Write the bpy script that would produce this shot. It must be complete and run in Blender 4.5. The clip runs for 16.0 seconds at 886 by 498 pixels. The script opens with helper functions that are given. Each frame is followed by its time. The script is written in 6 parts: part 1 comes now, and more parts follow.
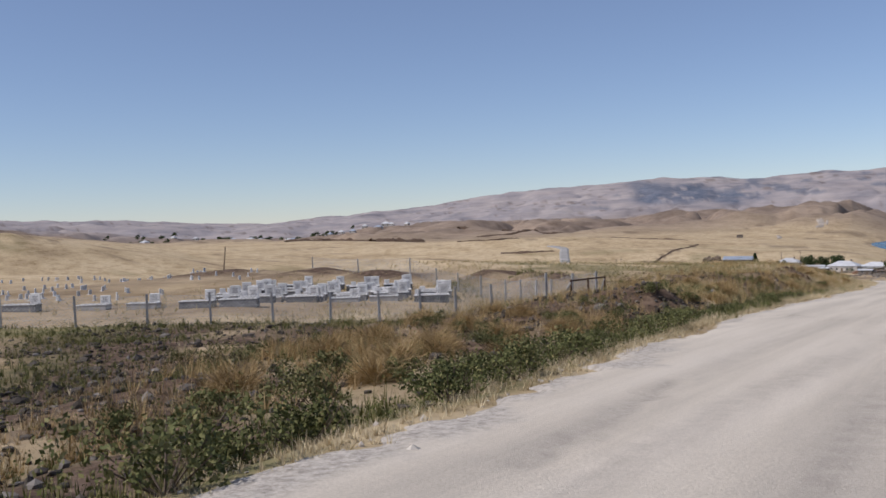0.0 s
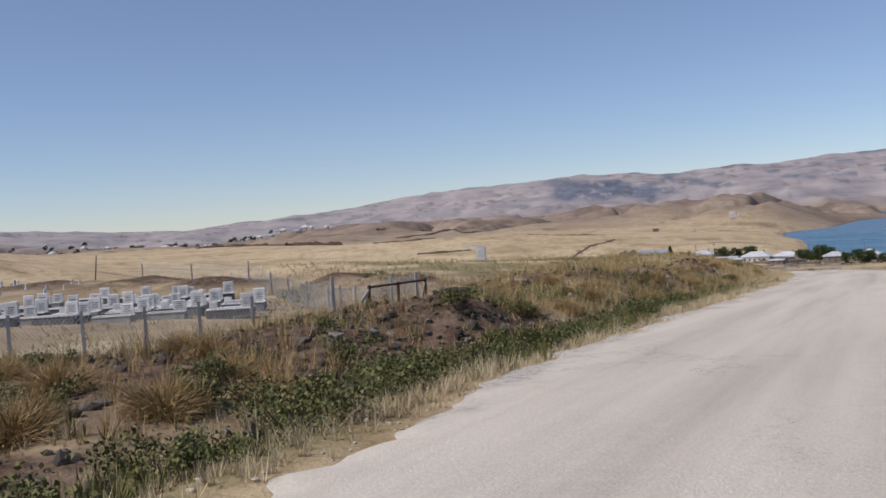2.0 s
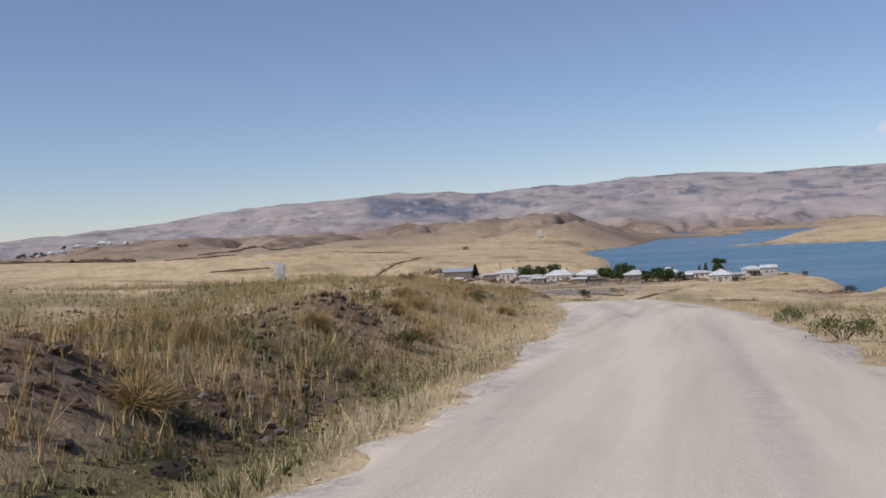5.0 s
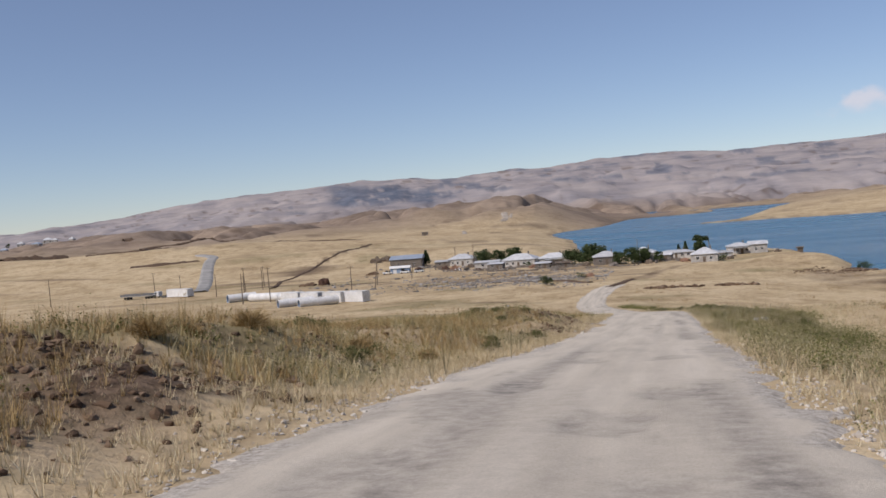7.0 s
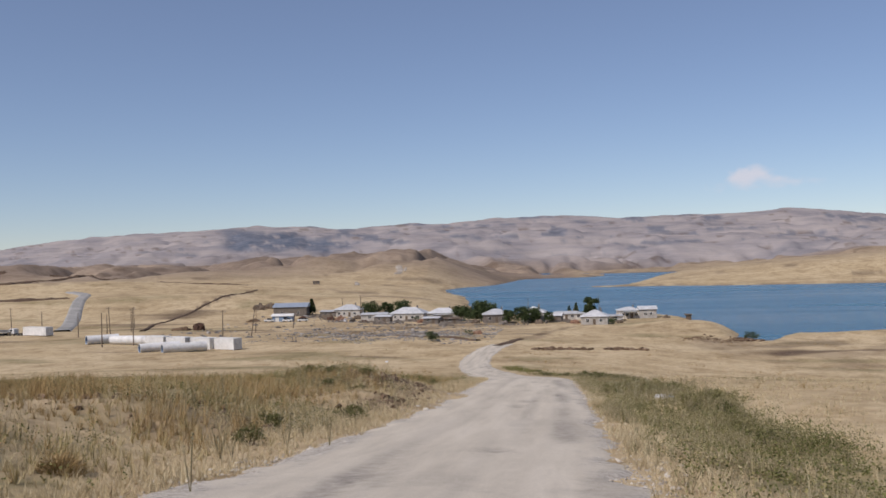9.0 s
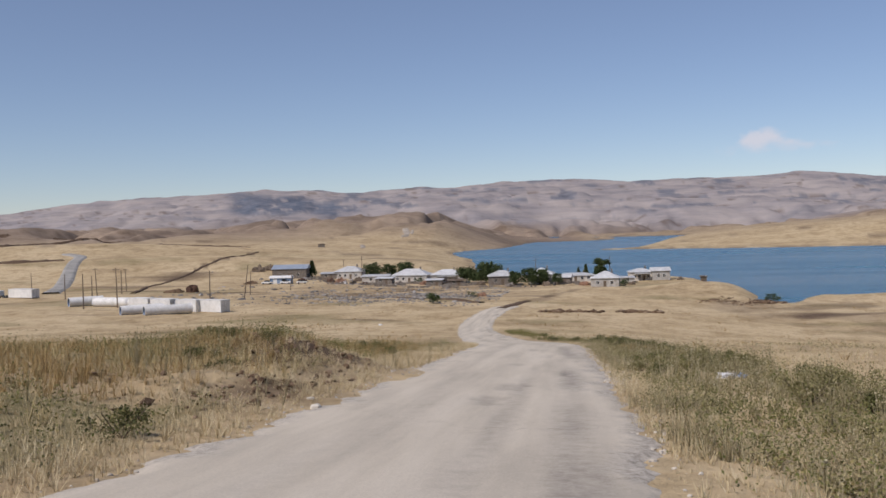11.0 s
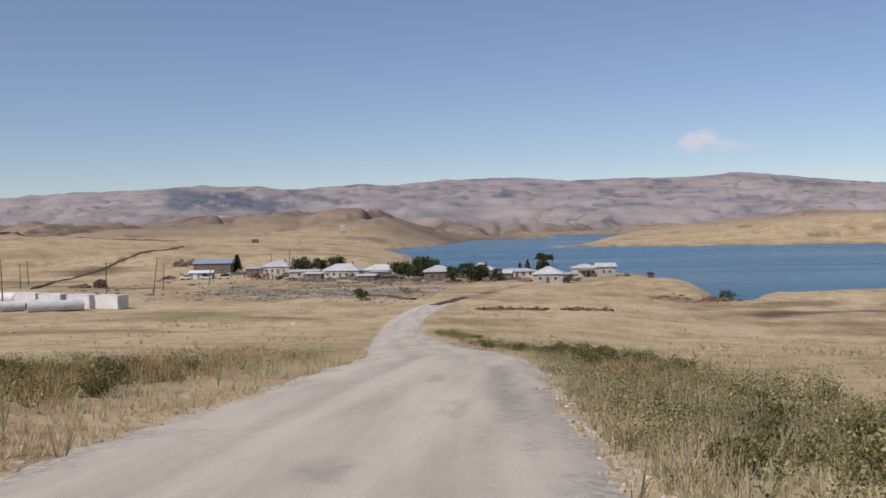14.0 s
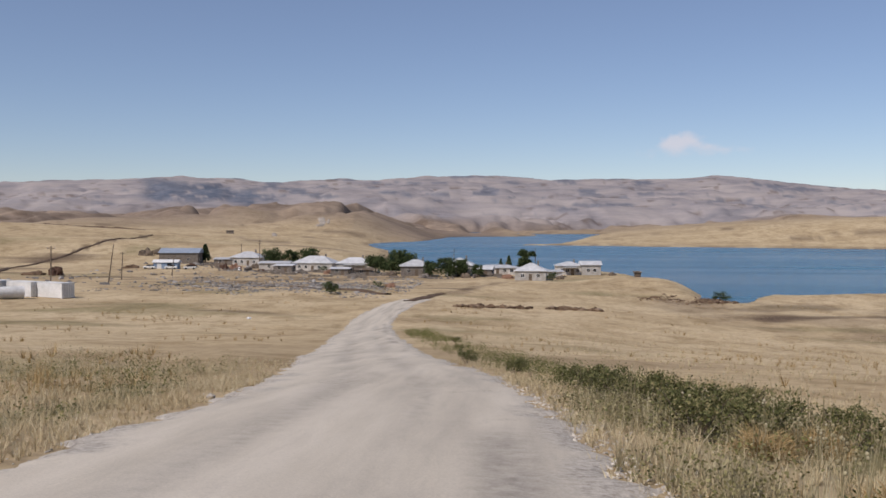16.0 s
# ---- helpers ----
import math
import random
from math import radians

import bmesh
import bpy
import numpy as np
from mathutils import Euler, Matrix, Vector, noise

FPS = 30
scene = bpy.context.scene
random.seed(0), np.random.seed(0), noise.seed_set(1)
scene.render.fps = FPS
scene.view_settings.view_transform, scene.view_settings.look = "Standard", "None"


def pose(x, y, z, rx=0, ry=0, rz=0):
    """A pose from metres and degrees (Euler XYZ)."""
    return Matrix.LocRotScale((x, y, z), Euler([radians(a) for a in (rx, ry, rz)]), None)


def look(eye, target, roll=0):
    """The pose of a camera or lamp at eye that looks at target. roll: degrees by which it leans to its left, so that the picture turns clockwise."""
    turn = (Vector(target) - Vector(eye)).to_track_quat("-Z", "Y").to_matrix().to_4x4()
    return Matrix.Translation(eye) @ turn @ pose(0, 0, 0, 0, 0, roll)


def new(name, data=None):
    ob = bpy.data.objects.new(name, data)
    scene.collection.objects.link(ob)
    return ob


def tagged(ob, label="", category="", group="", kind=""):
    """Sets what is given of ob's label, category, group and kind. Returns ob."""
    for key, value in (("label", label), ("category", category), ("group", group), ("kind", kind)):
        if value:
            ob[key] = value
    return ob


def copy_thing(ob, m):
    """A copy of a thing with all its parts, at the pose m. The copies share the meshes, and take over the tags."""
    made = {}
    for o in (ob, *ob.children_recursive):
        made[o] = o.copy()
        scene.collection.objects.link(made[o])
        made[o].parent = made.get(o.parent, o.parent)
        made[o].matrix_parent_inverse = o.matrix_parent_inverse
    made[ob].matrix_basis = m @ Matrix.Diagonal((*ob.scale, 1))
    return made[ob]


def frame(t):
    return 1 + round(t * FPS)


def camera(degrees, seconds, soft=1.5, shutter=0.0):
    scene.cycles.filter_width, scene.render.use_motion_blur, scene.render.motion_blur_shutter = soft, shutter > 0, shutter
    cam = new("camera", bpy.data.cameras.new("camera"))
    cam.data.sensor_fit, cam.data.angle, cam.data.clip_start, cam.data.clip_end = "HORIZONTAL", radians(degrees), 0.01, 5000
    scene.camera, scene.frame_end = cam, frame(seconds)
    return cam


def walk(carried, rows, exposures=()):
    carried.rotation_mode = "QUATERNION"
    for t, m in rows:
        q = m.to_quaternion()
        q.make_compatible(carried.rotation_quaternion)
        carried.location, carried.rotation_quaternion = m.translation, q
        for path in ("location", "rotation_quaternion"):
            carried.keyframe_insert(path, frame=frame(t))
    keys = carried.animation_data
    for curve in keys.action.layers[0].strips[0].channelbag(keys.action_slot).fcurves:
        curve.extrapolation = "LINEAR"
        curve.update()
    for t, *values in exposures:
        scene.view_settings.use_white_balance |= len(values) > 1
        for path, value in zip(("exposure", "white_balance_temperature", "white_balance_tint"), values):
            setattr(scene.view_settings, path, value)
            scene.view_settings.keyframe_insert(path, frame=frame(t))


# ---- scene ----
cam = camera(50.75, 16.0, soft=1.6)

# seconds, eye x y z, yaw to the left, pitch, roll
PATH = [
    (0, 8.30, -57.97, 3.21, 31.02, -1.35, -1.99),
    (0.5, 7.70, -54.35, 2.98, 34.55, -1.78, -2.31),
    (1, 7.19, -50.67, 2.74, 37.16, -1.45, -3.03),
    (1.5, 6.76, -47.23, 2.53, 34.44, -1.21, -2.97),
    (2, 6.47, -44.01, 2.39, 26.34, -1.49, -3.52),
    (2.5, 6.12, -40.71, 2.24, 23.26, 0.04, -2.83),
    (3, 5.89, -37.10, 2.07, 19.71, -0.38, -3.11),
    (3.5, 5.87, -33.94, 2.01, 16.30, -1.05, -2.01),
    (4, 5.76, -30.55, 1.89, 14.27, -0.74, -2.16),
    (4.2, 5.90, -29.17, 1.88, 14.35, -0.49, -2.61),
    (4.7, 5.20, -20.94, 1.45, 14.72, -0.73, -2.83),
    (5.2, 3.91, -5.68, 0.64, 15.55, -1.27, -3.32),
    (5.7, 2.39, 12.21, -0.29, 16.43, -1.83, -3.84),
    (6, 1.53, 22.40, -0.83, 16.79, -2.07, -4.06),
    (6.3, 0.80, 31.00, -1.28, 16.94, -2.17, -4.15),
    (6.5, 0.25, 36.50, -1.62, 16.36, -1.84, -4.09),
    (7, 0.00, 46.20, -2.31, 13.34, -1.95, -4.66),
    (7.5, 0.27, 49.03, -2.49, 7.73, -1.97, -4.52),
    (8, 0.47, 51.94, -2.71, 5.70, -0.46, -2.91),
    (8.5, 0.52, 55.74, -3.09, 6.43, 1.26, -1.85),
    (9, 0.43, 59.55, -3.47, 6.83, 0.98, -1.53),
    (9.2, 0.42, 60.99, -3.63, 7.85, 0.26, -1.54),
    (11.3, 0.51, 77.47, -5.53, 7.42, -1.20, -1.55),
    (11.5, 0.52, 78.96, -5.70, 7.45, -1.02, -1.51),
    (12, 0.52, 82.46, -6.06, 7.47, -0.90, -1.73),
    (12.5, 0.54, 86.36, -6.43, 5.46, -1.32, -1.92),
    (13, 0.52, 90.13, -6.83, 3.81, -2.48, -1.35),
    (13.5, 0.53, 93.73, -7.18, 3.63, -2.05, -1.29),
    (14, 0.54, 97.49, -7.53, 3.87, -1.37, -1.13),
    (14.5, 0.48, 101.12, -7.91, 3.87, -2.37, -1.05),
    (15, 0.37, 104.56, -8.20, 4.06, -2.88, -0.12),
    (15.5, 0.20, 108.99, -8.61, 3.25, -2.27, -0.70),
    (16, 0.10, 112.86, -8.96, 2.62, -1.56, 0.19),
]


def aimed(x, y, z, yaw, pitch, roll):
    a, p = radians(yaw), radians(pitch)
    way = Vector((-math.sin(a) * math.cos(p), math.cos(a) * math.cos(p), math.sin(p)))
    return look((x, y, z), Vector((x, y, z)) + 10 * way, roll)


walk(cam, [(t, aimed(*row)) for t, *row in PATH], exposures=[(0, 0.14, 6200, 17.0), (4.2, 0.12, 6200, 17.0), (6.6, 0.08, 6400, 17.0), (16, 0.04, 6450, 17.0)])

# ---- light ----
SUN_ELEV, SUN_AZ = 46.0, 220.0  # degrees; azimuth clockwise from +y
world = bpy.data.worlds.new("sky")
scene.world = world
world.use_nodes = True
wn = world.node_tree
sky = wn.nodes.new("ShaderNodeTexSky")
sky.sky_type = "NISHITA"
sky.sun_disc = False
sky.sun_elevation, sky.sun_rotation = radians(SUN_ELEV), radians(SUN_AZ)
sky.altitude, sky.air_density, sky.dust_density, sky.ozone_density = 1200, 1.0, 0.12, 3.3
background = wn.nodes["Background"]
background.inputs["Strength"].default_value = 0.074
wn.links.new(sky.outputs[0], background.inputs["Color"])
# thin even haze over the clear sky
haze = wn.nodes.new("ShaderNodeBackground")
haze.inputs["Color"].default_value, haze.inputs["Strength"].default_value = (0.78, 0.82, 1.0, 1), 0.068
total = wn.nodes.new("ShaderNodeAddShader")
wn.links.new(background.outputs[0], total.inputs[0])
wn.links.new(haze.outputs[0], total.inputs[1])
wn.links.new(total.outputs[0], wn.nodes["World Output"].inputs["Surface"])
sun = new("sun", bpy.data.lights.new("sun", "SUN"))
sun.data.energy, sun.data.angle, sun.data.color = 3.6, radians(0.55), (1.0, 0.95, 0.86)
sx, sy = math.sin(radians(SUN_AZ)), math.cos(radians(SUN_AZ))
sun.matrix_world = look((sx * 100, sy * 100, 100 * math.tan(radians(SUN_ELEV))), (0, 0, 0))

# ---- helpers ----
rng = np.random.default_rng(7)


def hash2(i, j, seed):
    n = (i.astype(np.int64) * 374761393 + j.astype(np.int64) * 668265263 + seed * 1442695041) & 0x7FFFFFFF
    n = ((n ^ (n >> 13)) * 1274126177) & 0x7FFFFFFF
    return ((n ^ (n >> 16)) & 0xFFFF) / 65535.0


def value_noise(x, y, seed=0):
    i, j = np.floor(x), np.floor(y)
    u, v = x - i, y - j
    u, v = u * u * (3 - 2 * u), v * v * (3 - 2 * v)
    a, b = hash2(i, j, seed), hash2(i + 1, j, seed)
    c, d = hash2(i, j + 1, seed), hash2(i + 1, j + 1, seed)
    return (a + (b - a) * u) * (1 - v) + (c + (d - c) * u) * v - 0.5


def fbm(x, y, octaves=4, seed=0):
    out, amp = 0.0, 1.0
    for k in range(octaves):
        out = out + amp * value_noise(x * 2**k + 17.3 * k, y * 2**k - 9.1 * k, seed + k)
        amp *= 0.5
    return out


def smooth(v, a, b):
    s = np.clip((v - a) / (b - a), 0, 1)
    return s * s * (3 - 2 * s)


# ---- the lie of the land ----
LAKE = -27.8
PROFILE_Y = [-400, -200, -58, -30, 0, 33, 46, 62, 79, 95, 113, 130, 165, 230, 284, 330, 390, 480, 5000]
PROFILE_Z = [14, 9, 1.65, 0.35, -1.2, -2.95, -3.85, -5.2, -7.3, -8.9, -10.5, -12.2, -16.2, -22.4, -23.8, -25, -26.2, -26, -26]
ROAD_Y = [-400, -140, -58, -50, -35, -20, 0, 20, 40, 55, 73, 95, 122, 134, 141, 150, 166, 197, 240, 260, 288, 300]
ROAD_X = [40, 17, 7.3, 6.4, 5.2, 4.6, 4.4, 3.2, -0.4, -1.5, -1.5, -1.4, -1.6, -2.0, -2.9, -4.6, -6.6, -10.8, -15.8, -16.3, -15.4, -13.4]


SOIL_HEAPS = [(-6.8, 47, 1.9), (-8.2, 52, 2.3), (-7.2, 57.5, 2.0), (-10, 61, 2.4), (-13, 50, 2.5), (-11, 68, 2.2), (-9.5, 82, 1.9), (-6.6, 94, 1.7), (-6.8, 101, 2.2), (-9, 105, 2.5), (-12, 110, 2.4), (-6.2, 33, 1.8), (-5.4, 22, 1.9), (-4.4, 10, 1.8), (-3.6, -3, 1.8), (-6.5, -9, 2.2)]


def road_x(y):
    y = np.asarray(y, float)
    return (np.interp(y - 5, ROAD_Y, ROAD_X) + np.interp(y, ROAD_Y, ROAD_X) + np.interp(y + 5, ROAD_Y, ROAD_X)) / 3


def road_z(y):
    y = np.asarray(y, float)
    return sum(np.interp(y + d, PROFILE_Y, PROFILE_Z) for d in (-10, -5, 0, 5, 10)) / 5


# height of the far land by bearing (degrees from +y) and distance
FAR_AZ = [-180, -80, -64, -52, -43, -33, -26, -18, -12, -8, -5.5, -2, 0.8, 3, 7, 13, 30, 60, 180]
FAR_Z = {
    420: [10, -5, -9, -17, -21, -24, -25, -25, -26, -27, -28, -29, -32, -34, -35, -35, -34, -20, 10],
    560: [12, 9, 9, -13, -17, -16, -15, -17, -20, -23, -27, -34, -36, -37, -37, -37, -36, -20, 12],
    650: [14, 10, 10, -10, -12, -8, -8, -13, -17, -21, -27, -36, -36, -37, -37, -37, -36, -20, 14],
    900: [20, 14, 12, -5, -7, -14, -14, -18, -21, -24, -31, -36, -37, -37, -37, -37, -36, -15, 20],
    1300: [30, 20, 16, -9, -12, -5, 0, 6, 5, 8, -10, -33, -34, -35, -35, -35, -30, 0, 30],
    1700: [45, 30, 25, -13, -15, 1, 8, 13, 7, 17, 2, -6, -13, -31, -33, -30, -10, 20, 45],
    2100: [60, 40, 35, -3, -12, -2, 5, 5, 2, 4, 0, -6, -8, -14, -12, -6, 10, 30, 60],
    3000: [80, 60, 60, 30, 10, 22, 60, 92, 90, 95, 98, 95, 85, 75, 70, 60, 50, 60, 80],
    4300: [150, 110, 115, 76, 40, 96, 150, 186, 166, 188, 192, 200, 198, 186, 184, 196, 70, 120, 150],
}
FAR_R = list(FAR_Z)


def far_height(x, y):
    az, r = np.degrees(np.arctan2(x, y - 40)), np.hypot(x, y - 40)
    warp = 2.0 * fbm(r / 500 + 3, az / 9, 3, 40)
    cols = [np.interp(az + warp * (d > 900), FAR_AZ, FAR_Z[d]) for d in FAR_R]
    z = np.zeros_like(r) + cols[0]
    for k in range(1, len(FAR_R)):
        s = smooth(r, FAR_R[k - 1], FAR_R[k])
        z = z + (cols[k] - cols[k - 1]) * s
    hilly = smooth(r, 1000, 1350) * smooth(z, -29, 0)
    fold = np.abs(fbm(x / 420, y / 420, 4, 11)) * 2
    z = z + (0.5 - fold) * 27 * hilly * (1 - 0.6 * smooth(r, 3300, 4200))
    gully = 1 - np.abs(fbm(x / 130 + 0.5 * fbm(x / 300, y / 300, 2, 23), y / 260, 3, 22)) * 4
    rill = 1 - np.abs(fbm(x / 55 + fbm(x / 120, y / 120, 2, 25), y / 150, 3, 26)) * 4
    ridge = 1 - np.abs(fbm(x / 260 + 0.8 * fbm(x / 500, y / 500, 2, 27), y / 420, 3, 28)) * 3.2
    z = z - np.clip(rill, 0, 1) * 5 * hilly * (1 - smooth(r, 2000, 2600))
    z = z - np.clip(ridge, 0, 1) ** 1.3 * 13 * smooth(r, 2300, 3000) * (1 - 0.8 * smooth(r, 3700, 4250)) * smooth(z, 5, 60)
    z = z - np.clip(gully, 0, 1) ** 1.5 * (24 * hilly * (1 - 0.75 * smooth(r, 2100, 2800))) * (1 - 0.7 * smooth(r, 3500, 4200))
    z = z + fbm(x / 160, y / 160, 5, 21) * (3 * smooth(r, 600, 900) + 9 * smooth(r, 2200, 3200)) * smooth(z, -27, -12)
    # long low headland across the water, tapering to a point
    d = y - (928 - 0.3 * (x - 30)) + 10 * fbm(x / 60, y / 200, 3, 24)
    crest = np.interp(x, [30, 88, 156, 219, 336, 500, 800], [0.2, 3.2, 9.5, 15.5, 23.5, 29, 34])
    back = np.interp(x, [30, 70, 130, 220], [22, 70, 260, 470])
    head = LAKE - 4 + 4.5 * smooth(d, -12, 10) * smooth(x + 0.25 * d, 22, 40) + crest * smooth(d, 0, 250) - (crest + 8) * smooth(d, back, back + 60 + 0.4 * back)
    z = np.where((x > 15) & (d < 760), np.maximum(z, head), z)
    return z + fbm(x / 45, y / 45, 3, 31) * 0.8 * smooth(r, 350, 600)


def near_height(x, y):
    z = road_z(y)
    side = x - road_x(y)
    z = z - 0.05 * np.clip(side - 4, 0, 75) * smooth(y, 90, 190) * (1 - smooth(y, 300, 370))
    z = z - 0.35 * smooth(side, 3.2, 7) * (1 - smooth(y, 120, 170))
    z = z + 0.013 * np.clip(-x - 30, 0, 90) * smooth(y, 150, 280)
    # ditch, bank and the level of the graveyard beside the first stretch of road
    first = (1 - smooth(y, 8 - 0.35 * np.clip(x, -60, 0) - 16, 46 - 0.35 * np.clip(x, -60, 0) - 16)) * smooth(y, -150, -80)
    away = -side
    low = -0.05 - 0.006 * (y + 20) + 0.35 * fbm(x / 2.2, y / 2.2, 3, 5)
    bank = z - 0.5 * smooth(away, 2.9, 5) * (1 - smooth(away, 5, 8)) + (low - z) * smooth(away, 4, 9)
    level = -1.0 - 0.012 * (y + 20)
    bank = bank + (level - bank) * smooth(away, 12, 17)
    for hx, hy, hh, hr in ((-21, 5, 1.3, 3.2), (-27, 9, 1.0, 3.0), (-38, 9, 0.9, 3.5), (-47, 10, 0.8, 4.0), (-62, 14, 0.9, 6.0), (-2.5, -26.9, -1.0, 1.0), (-3.2, -29.2, 0.4, 1.2), (-4.0, -25.2, 0.5, 1.3), (-2.7, -24.3, 0.5, 0.9), (-7.8, -18.2, -0.4, 2.6)):
        bank = bank + hh * np.exp(-(((x - hx) / hr) ** 2) - (((y - hy) / hr) ** 2)) * (1 + 0.5 * fbm(x / 1.5, y / 1.5, 3, 6))
    z = z + first * smooth(away, 2.9, 4.5) * (bank - z)
    # long grassy bank left of the road
    z = z + 1.5 * smooth(away + 1.5 * fbm(x / 9, y / 9, 3, 12), 4.0, 12) * (1 - smooth(away, 42, 75)) * smooth(y, 4, 32) * (1 - 0.55 * smooth(y, 74, 94)) * (1 - smooth(y, 98, 122))
    # heaps of dug soil left of the later road
    for hx, hy, hr in SOIL_HEAPS:
        z = z + 0.5 * np.exp(-(((x - hx) / hr) ** 2) - (((y - hy) / (1.3 * hr)) ** 2)) * (1 + fbm(x / 1.6, y / 1.6, 3, 8))
    # tongue of land with the houses, and the low hump beyond the inlet
    z = z + 2.0 * np.exp(-(((x - 42) / 17) ** 2) - (((y - 376) / 20) ** 2))
    flat = LAKE + 1.0 + 0.3 * fbm(x / 20, y / 12, 3, 9)
    z = np.where((x > 15) & (y < 420), np.maximum(z, flat), z)
    brim = np.interp(x, [40, 50, 56, 61, 66, 72, 120], [350, 338, 328, 328, 340, 348, 352])
    wet = smooth(x, 47, 60) * smooth(y, brim, brim + 9) * (1 - np.exp(-(((x - 44) / 16) ** 2) - (((y - 370) / 20) ** 2)))
    wet = wet + smooth(x - (54 - 0.42 * np.clip(y - 420, 0, 400)), 0, 14) * smooth(y, 400, 440)
    z = z + np.clip(wet, 0, 1) * (np.minimum(z, -31) - z)
    z = z + 1.05 * np.exp(-(((x - 84) / 15) ** 2) - (((y - 338) / 8) ** 2))
    rough = fbm(x / 6, y / 6, 4, 3) * 0.22 + fbm(x / 26, y / 26, 3, 4) * 0.7
    return z + rough * smooth(np.abs(side), 2.9, 8)


def height(x, y):
    x, y = np.asarray(x, float), np.asarray(y, float)
    r = np.hypot(x, y - 40)
    w = smooth(r, 400, 540)
    return near_height(x, y) * (1 - w) + far_height(x, y) * w


def gz(x, y):
    """The ground's height at one place."""
    return float(height(np.array([x]), np.array([y]))[0])


# ---- materials ----
def nodes_of(name):
    m = bpy.data.materials.new(name)
    m.use_nodes = True
    nt = m.node_tree
    return m, nt, nt.nodes["Principled BSDF"]


def add(nt, kind, **values):
    n = nt.nodes.new(kind)
    for key, value in values.items():
        if key == "op":
            n.operation = value
        else:
            n.inputs[key].default_value = value
    return n


def noise_at(nt, scale, detail=4.0, rough=0.55, stretch=None):
    co = nt.nodes.new("ShaderNodeNewGeometry").outputs["Position"]
    if stretch:
        mp = nt.nodes.new("ShaderNodeMapping")
        mp.inputs["Scale"].default_value = stretch
        nt.links.new(co, mp.inputs["Vector"])
        co = mp.outputs[0]
    n = add(nt, "ShaderNodeTexNoise", Scale=scale, Detail=detail, Roughness=rough)
    nt.links.new(co, n.inputs["Vector"])
    return n.outputs["Fac"]


def ramp(nt, fac, stops):
    r = nt.nodes.new("ShaderNodeValToRGB")
    e = r.color_ramp.elements
    while len(e) < len(stops):
        e.new(0.5)
    for k, (p, c) in enumerate(stops):
        e[k].position, e[k].color = p, (*c, 1)
    nt.links.new(fac, r.inputs[0])
    return r.outputs[0]


def mix(nt, fac, a, b, blend="MIX"):
    n = nt.nodes.new("ShaderNodeMix")
    n.data_type, n.blend_type = "RGBA", blend
    for socket, v in ((n.inputs[0], fac), (n.inputs[6], a), (n.inputs[7], b)):
        if isinstance(v, bpy.types.NodeSocket):
            nt.links.new(v, socket)
        elif isinstance(v, tuple):
            socket.default_value = (*v, 1)
        else:
            socket.default_value = v
    return n.outputs[2]


def bump(nt, bsdf, fac, strength, distance):
    b = add(nt, "ShaderNodeBump", Strength=strength, Distance=distance)
    nt.links.new(fac, b.inputs["Height"])
    nt.links.new(b.outputs[0], bsdf.inputs["Normal"])


def plain(name, stops, scale, rough=0.8, metal=0.0, relief=0.3, dist=0.01, fine=None, spread=0.0):
    """A surface of a few tones mixed by grain at two scales; spread varies it from piece to piece."""
    m, nt, b = nodes_of(name)
    col = ramp(nt, noise_at(nt, scale), stops)
    small = noise_at(nt, fine or scale * 9, 3)
    col = mix(nt, 0.35, col, ramp(nt, small, [(0.3, (0.35, 0.35, 0.35)), (0.7, (1.0, 1.0, 1.0))]), "MULTIPLY")
    if spread:
        info = nt.nodes.new("ShaderNodeObjectInfo").outputs["Random"]
        tone = ramp(nt, info, [(0.0, (1 - spread,) * 3), (1.0, (1.0, 1.0, 1.0))])
        col = mix(nt, 1.0, col, tone, "MULTIPLY")
    nt.links.new(col, b.inputs["Base Color"])
    b.inputs["Roughness"].default_value, b.inputs["Metallic"].default_value = rough, metal
    b.inputs["Specular IOR Level"].default_value = 0.5 if rough < 0.7 else 0.12
    if relief:
        bump(nt, b, small, relief, dist)
    return m


def island(name, stops, rough=0.75, scale=0.25):
    """Leaves, blades and clods: the tone changes from piece to piece and slowly over the ground."""
    m, nt, b = nodes_of(name)
    rnd = nt.nodes.new("ShaderNodeNewGeometry").outputs["Random Per Island"]
    half = add(nt, "ShaderNodeMath", op="MULTIPLY_ADD")
    half.inputs[1].default_value, half.inputs[2].default_value = 0.55, -0.05
    nt.links.new(rnd, half.inputs[0])
    total = add(nt, "ShaderNodeMath", op="MULTIPLY_ADD")
    total.inputs[1].default_value = 0.6
    nt.links.new(noise_at(nt, scale, 3), total.inputs[0])
    nt.links.new(half.outputs[0], total.inputs[2])
    nt.links.new(ramp(nt, total.outputs[0], stops), b.inputs["Base Color"])
    b.inputs["Roughness"].default_value = rough
    b.inputs["Specular IOR Level"].default_value = 0.1
    return m


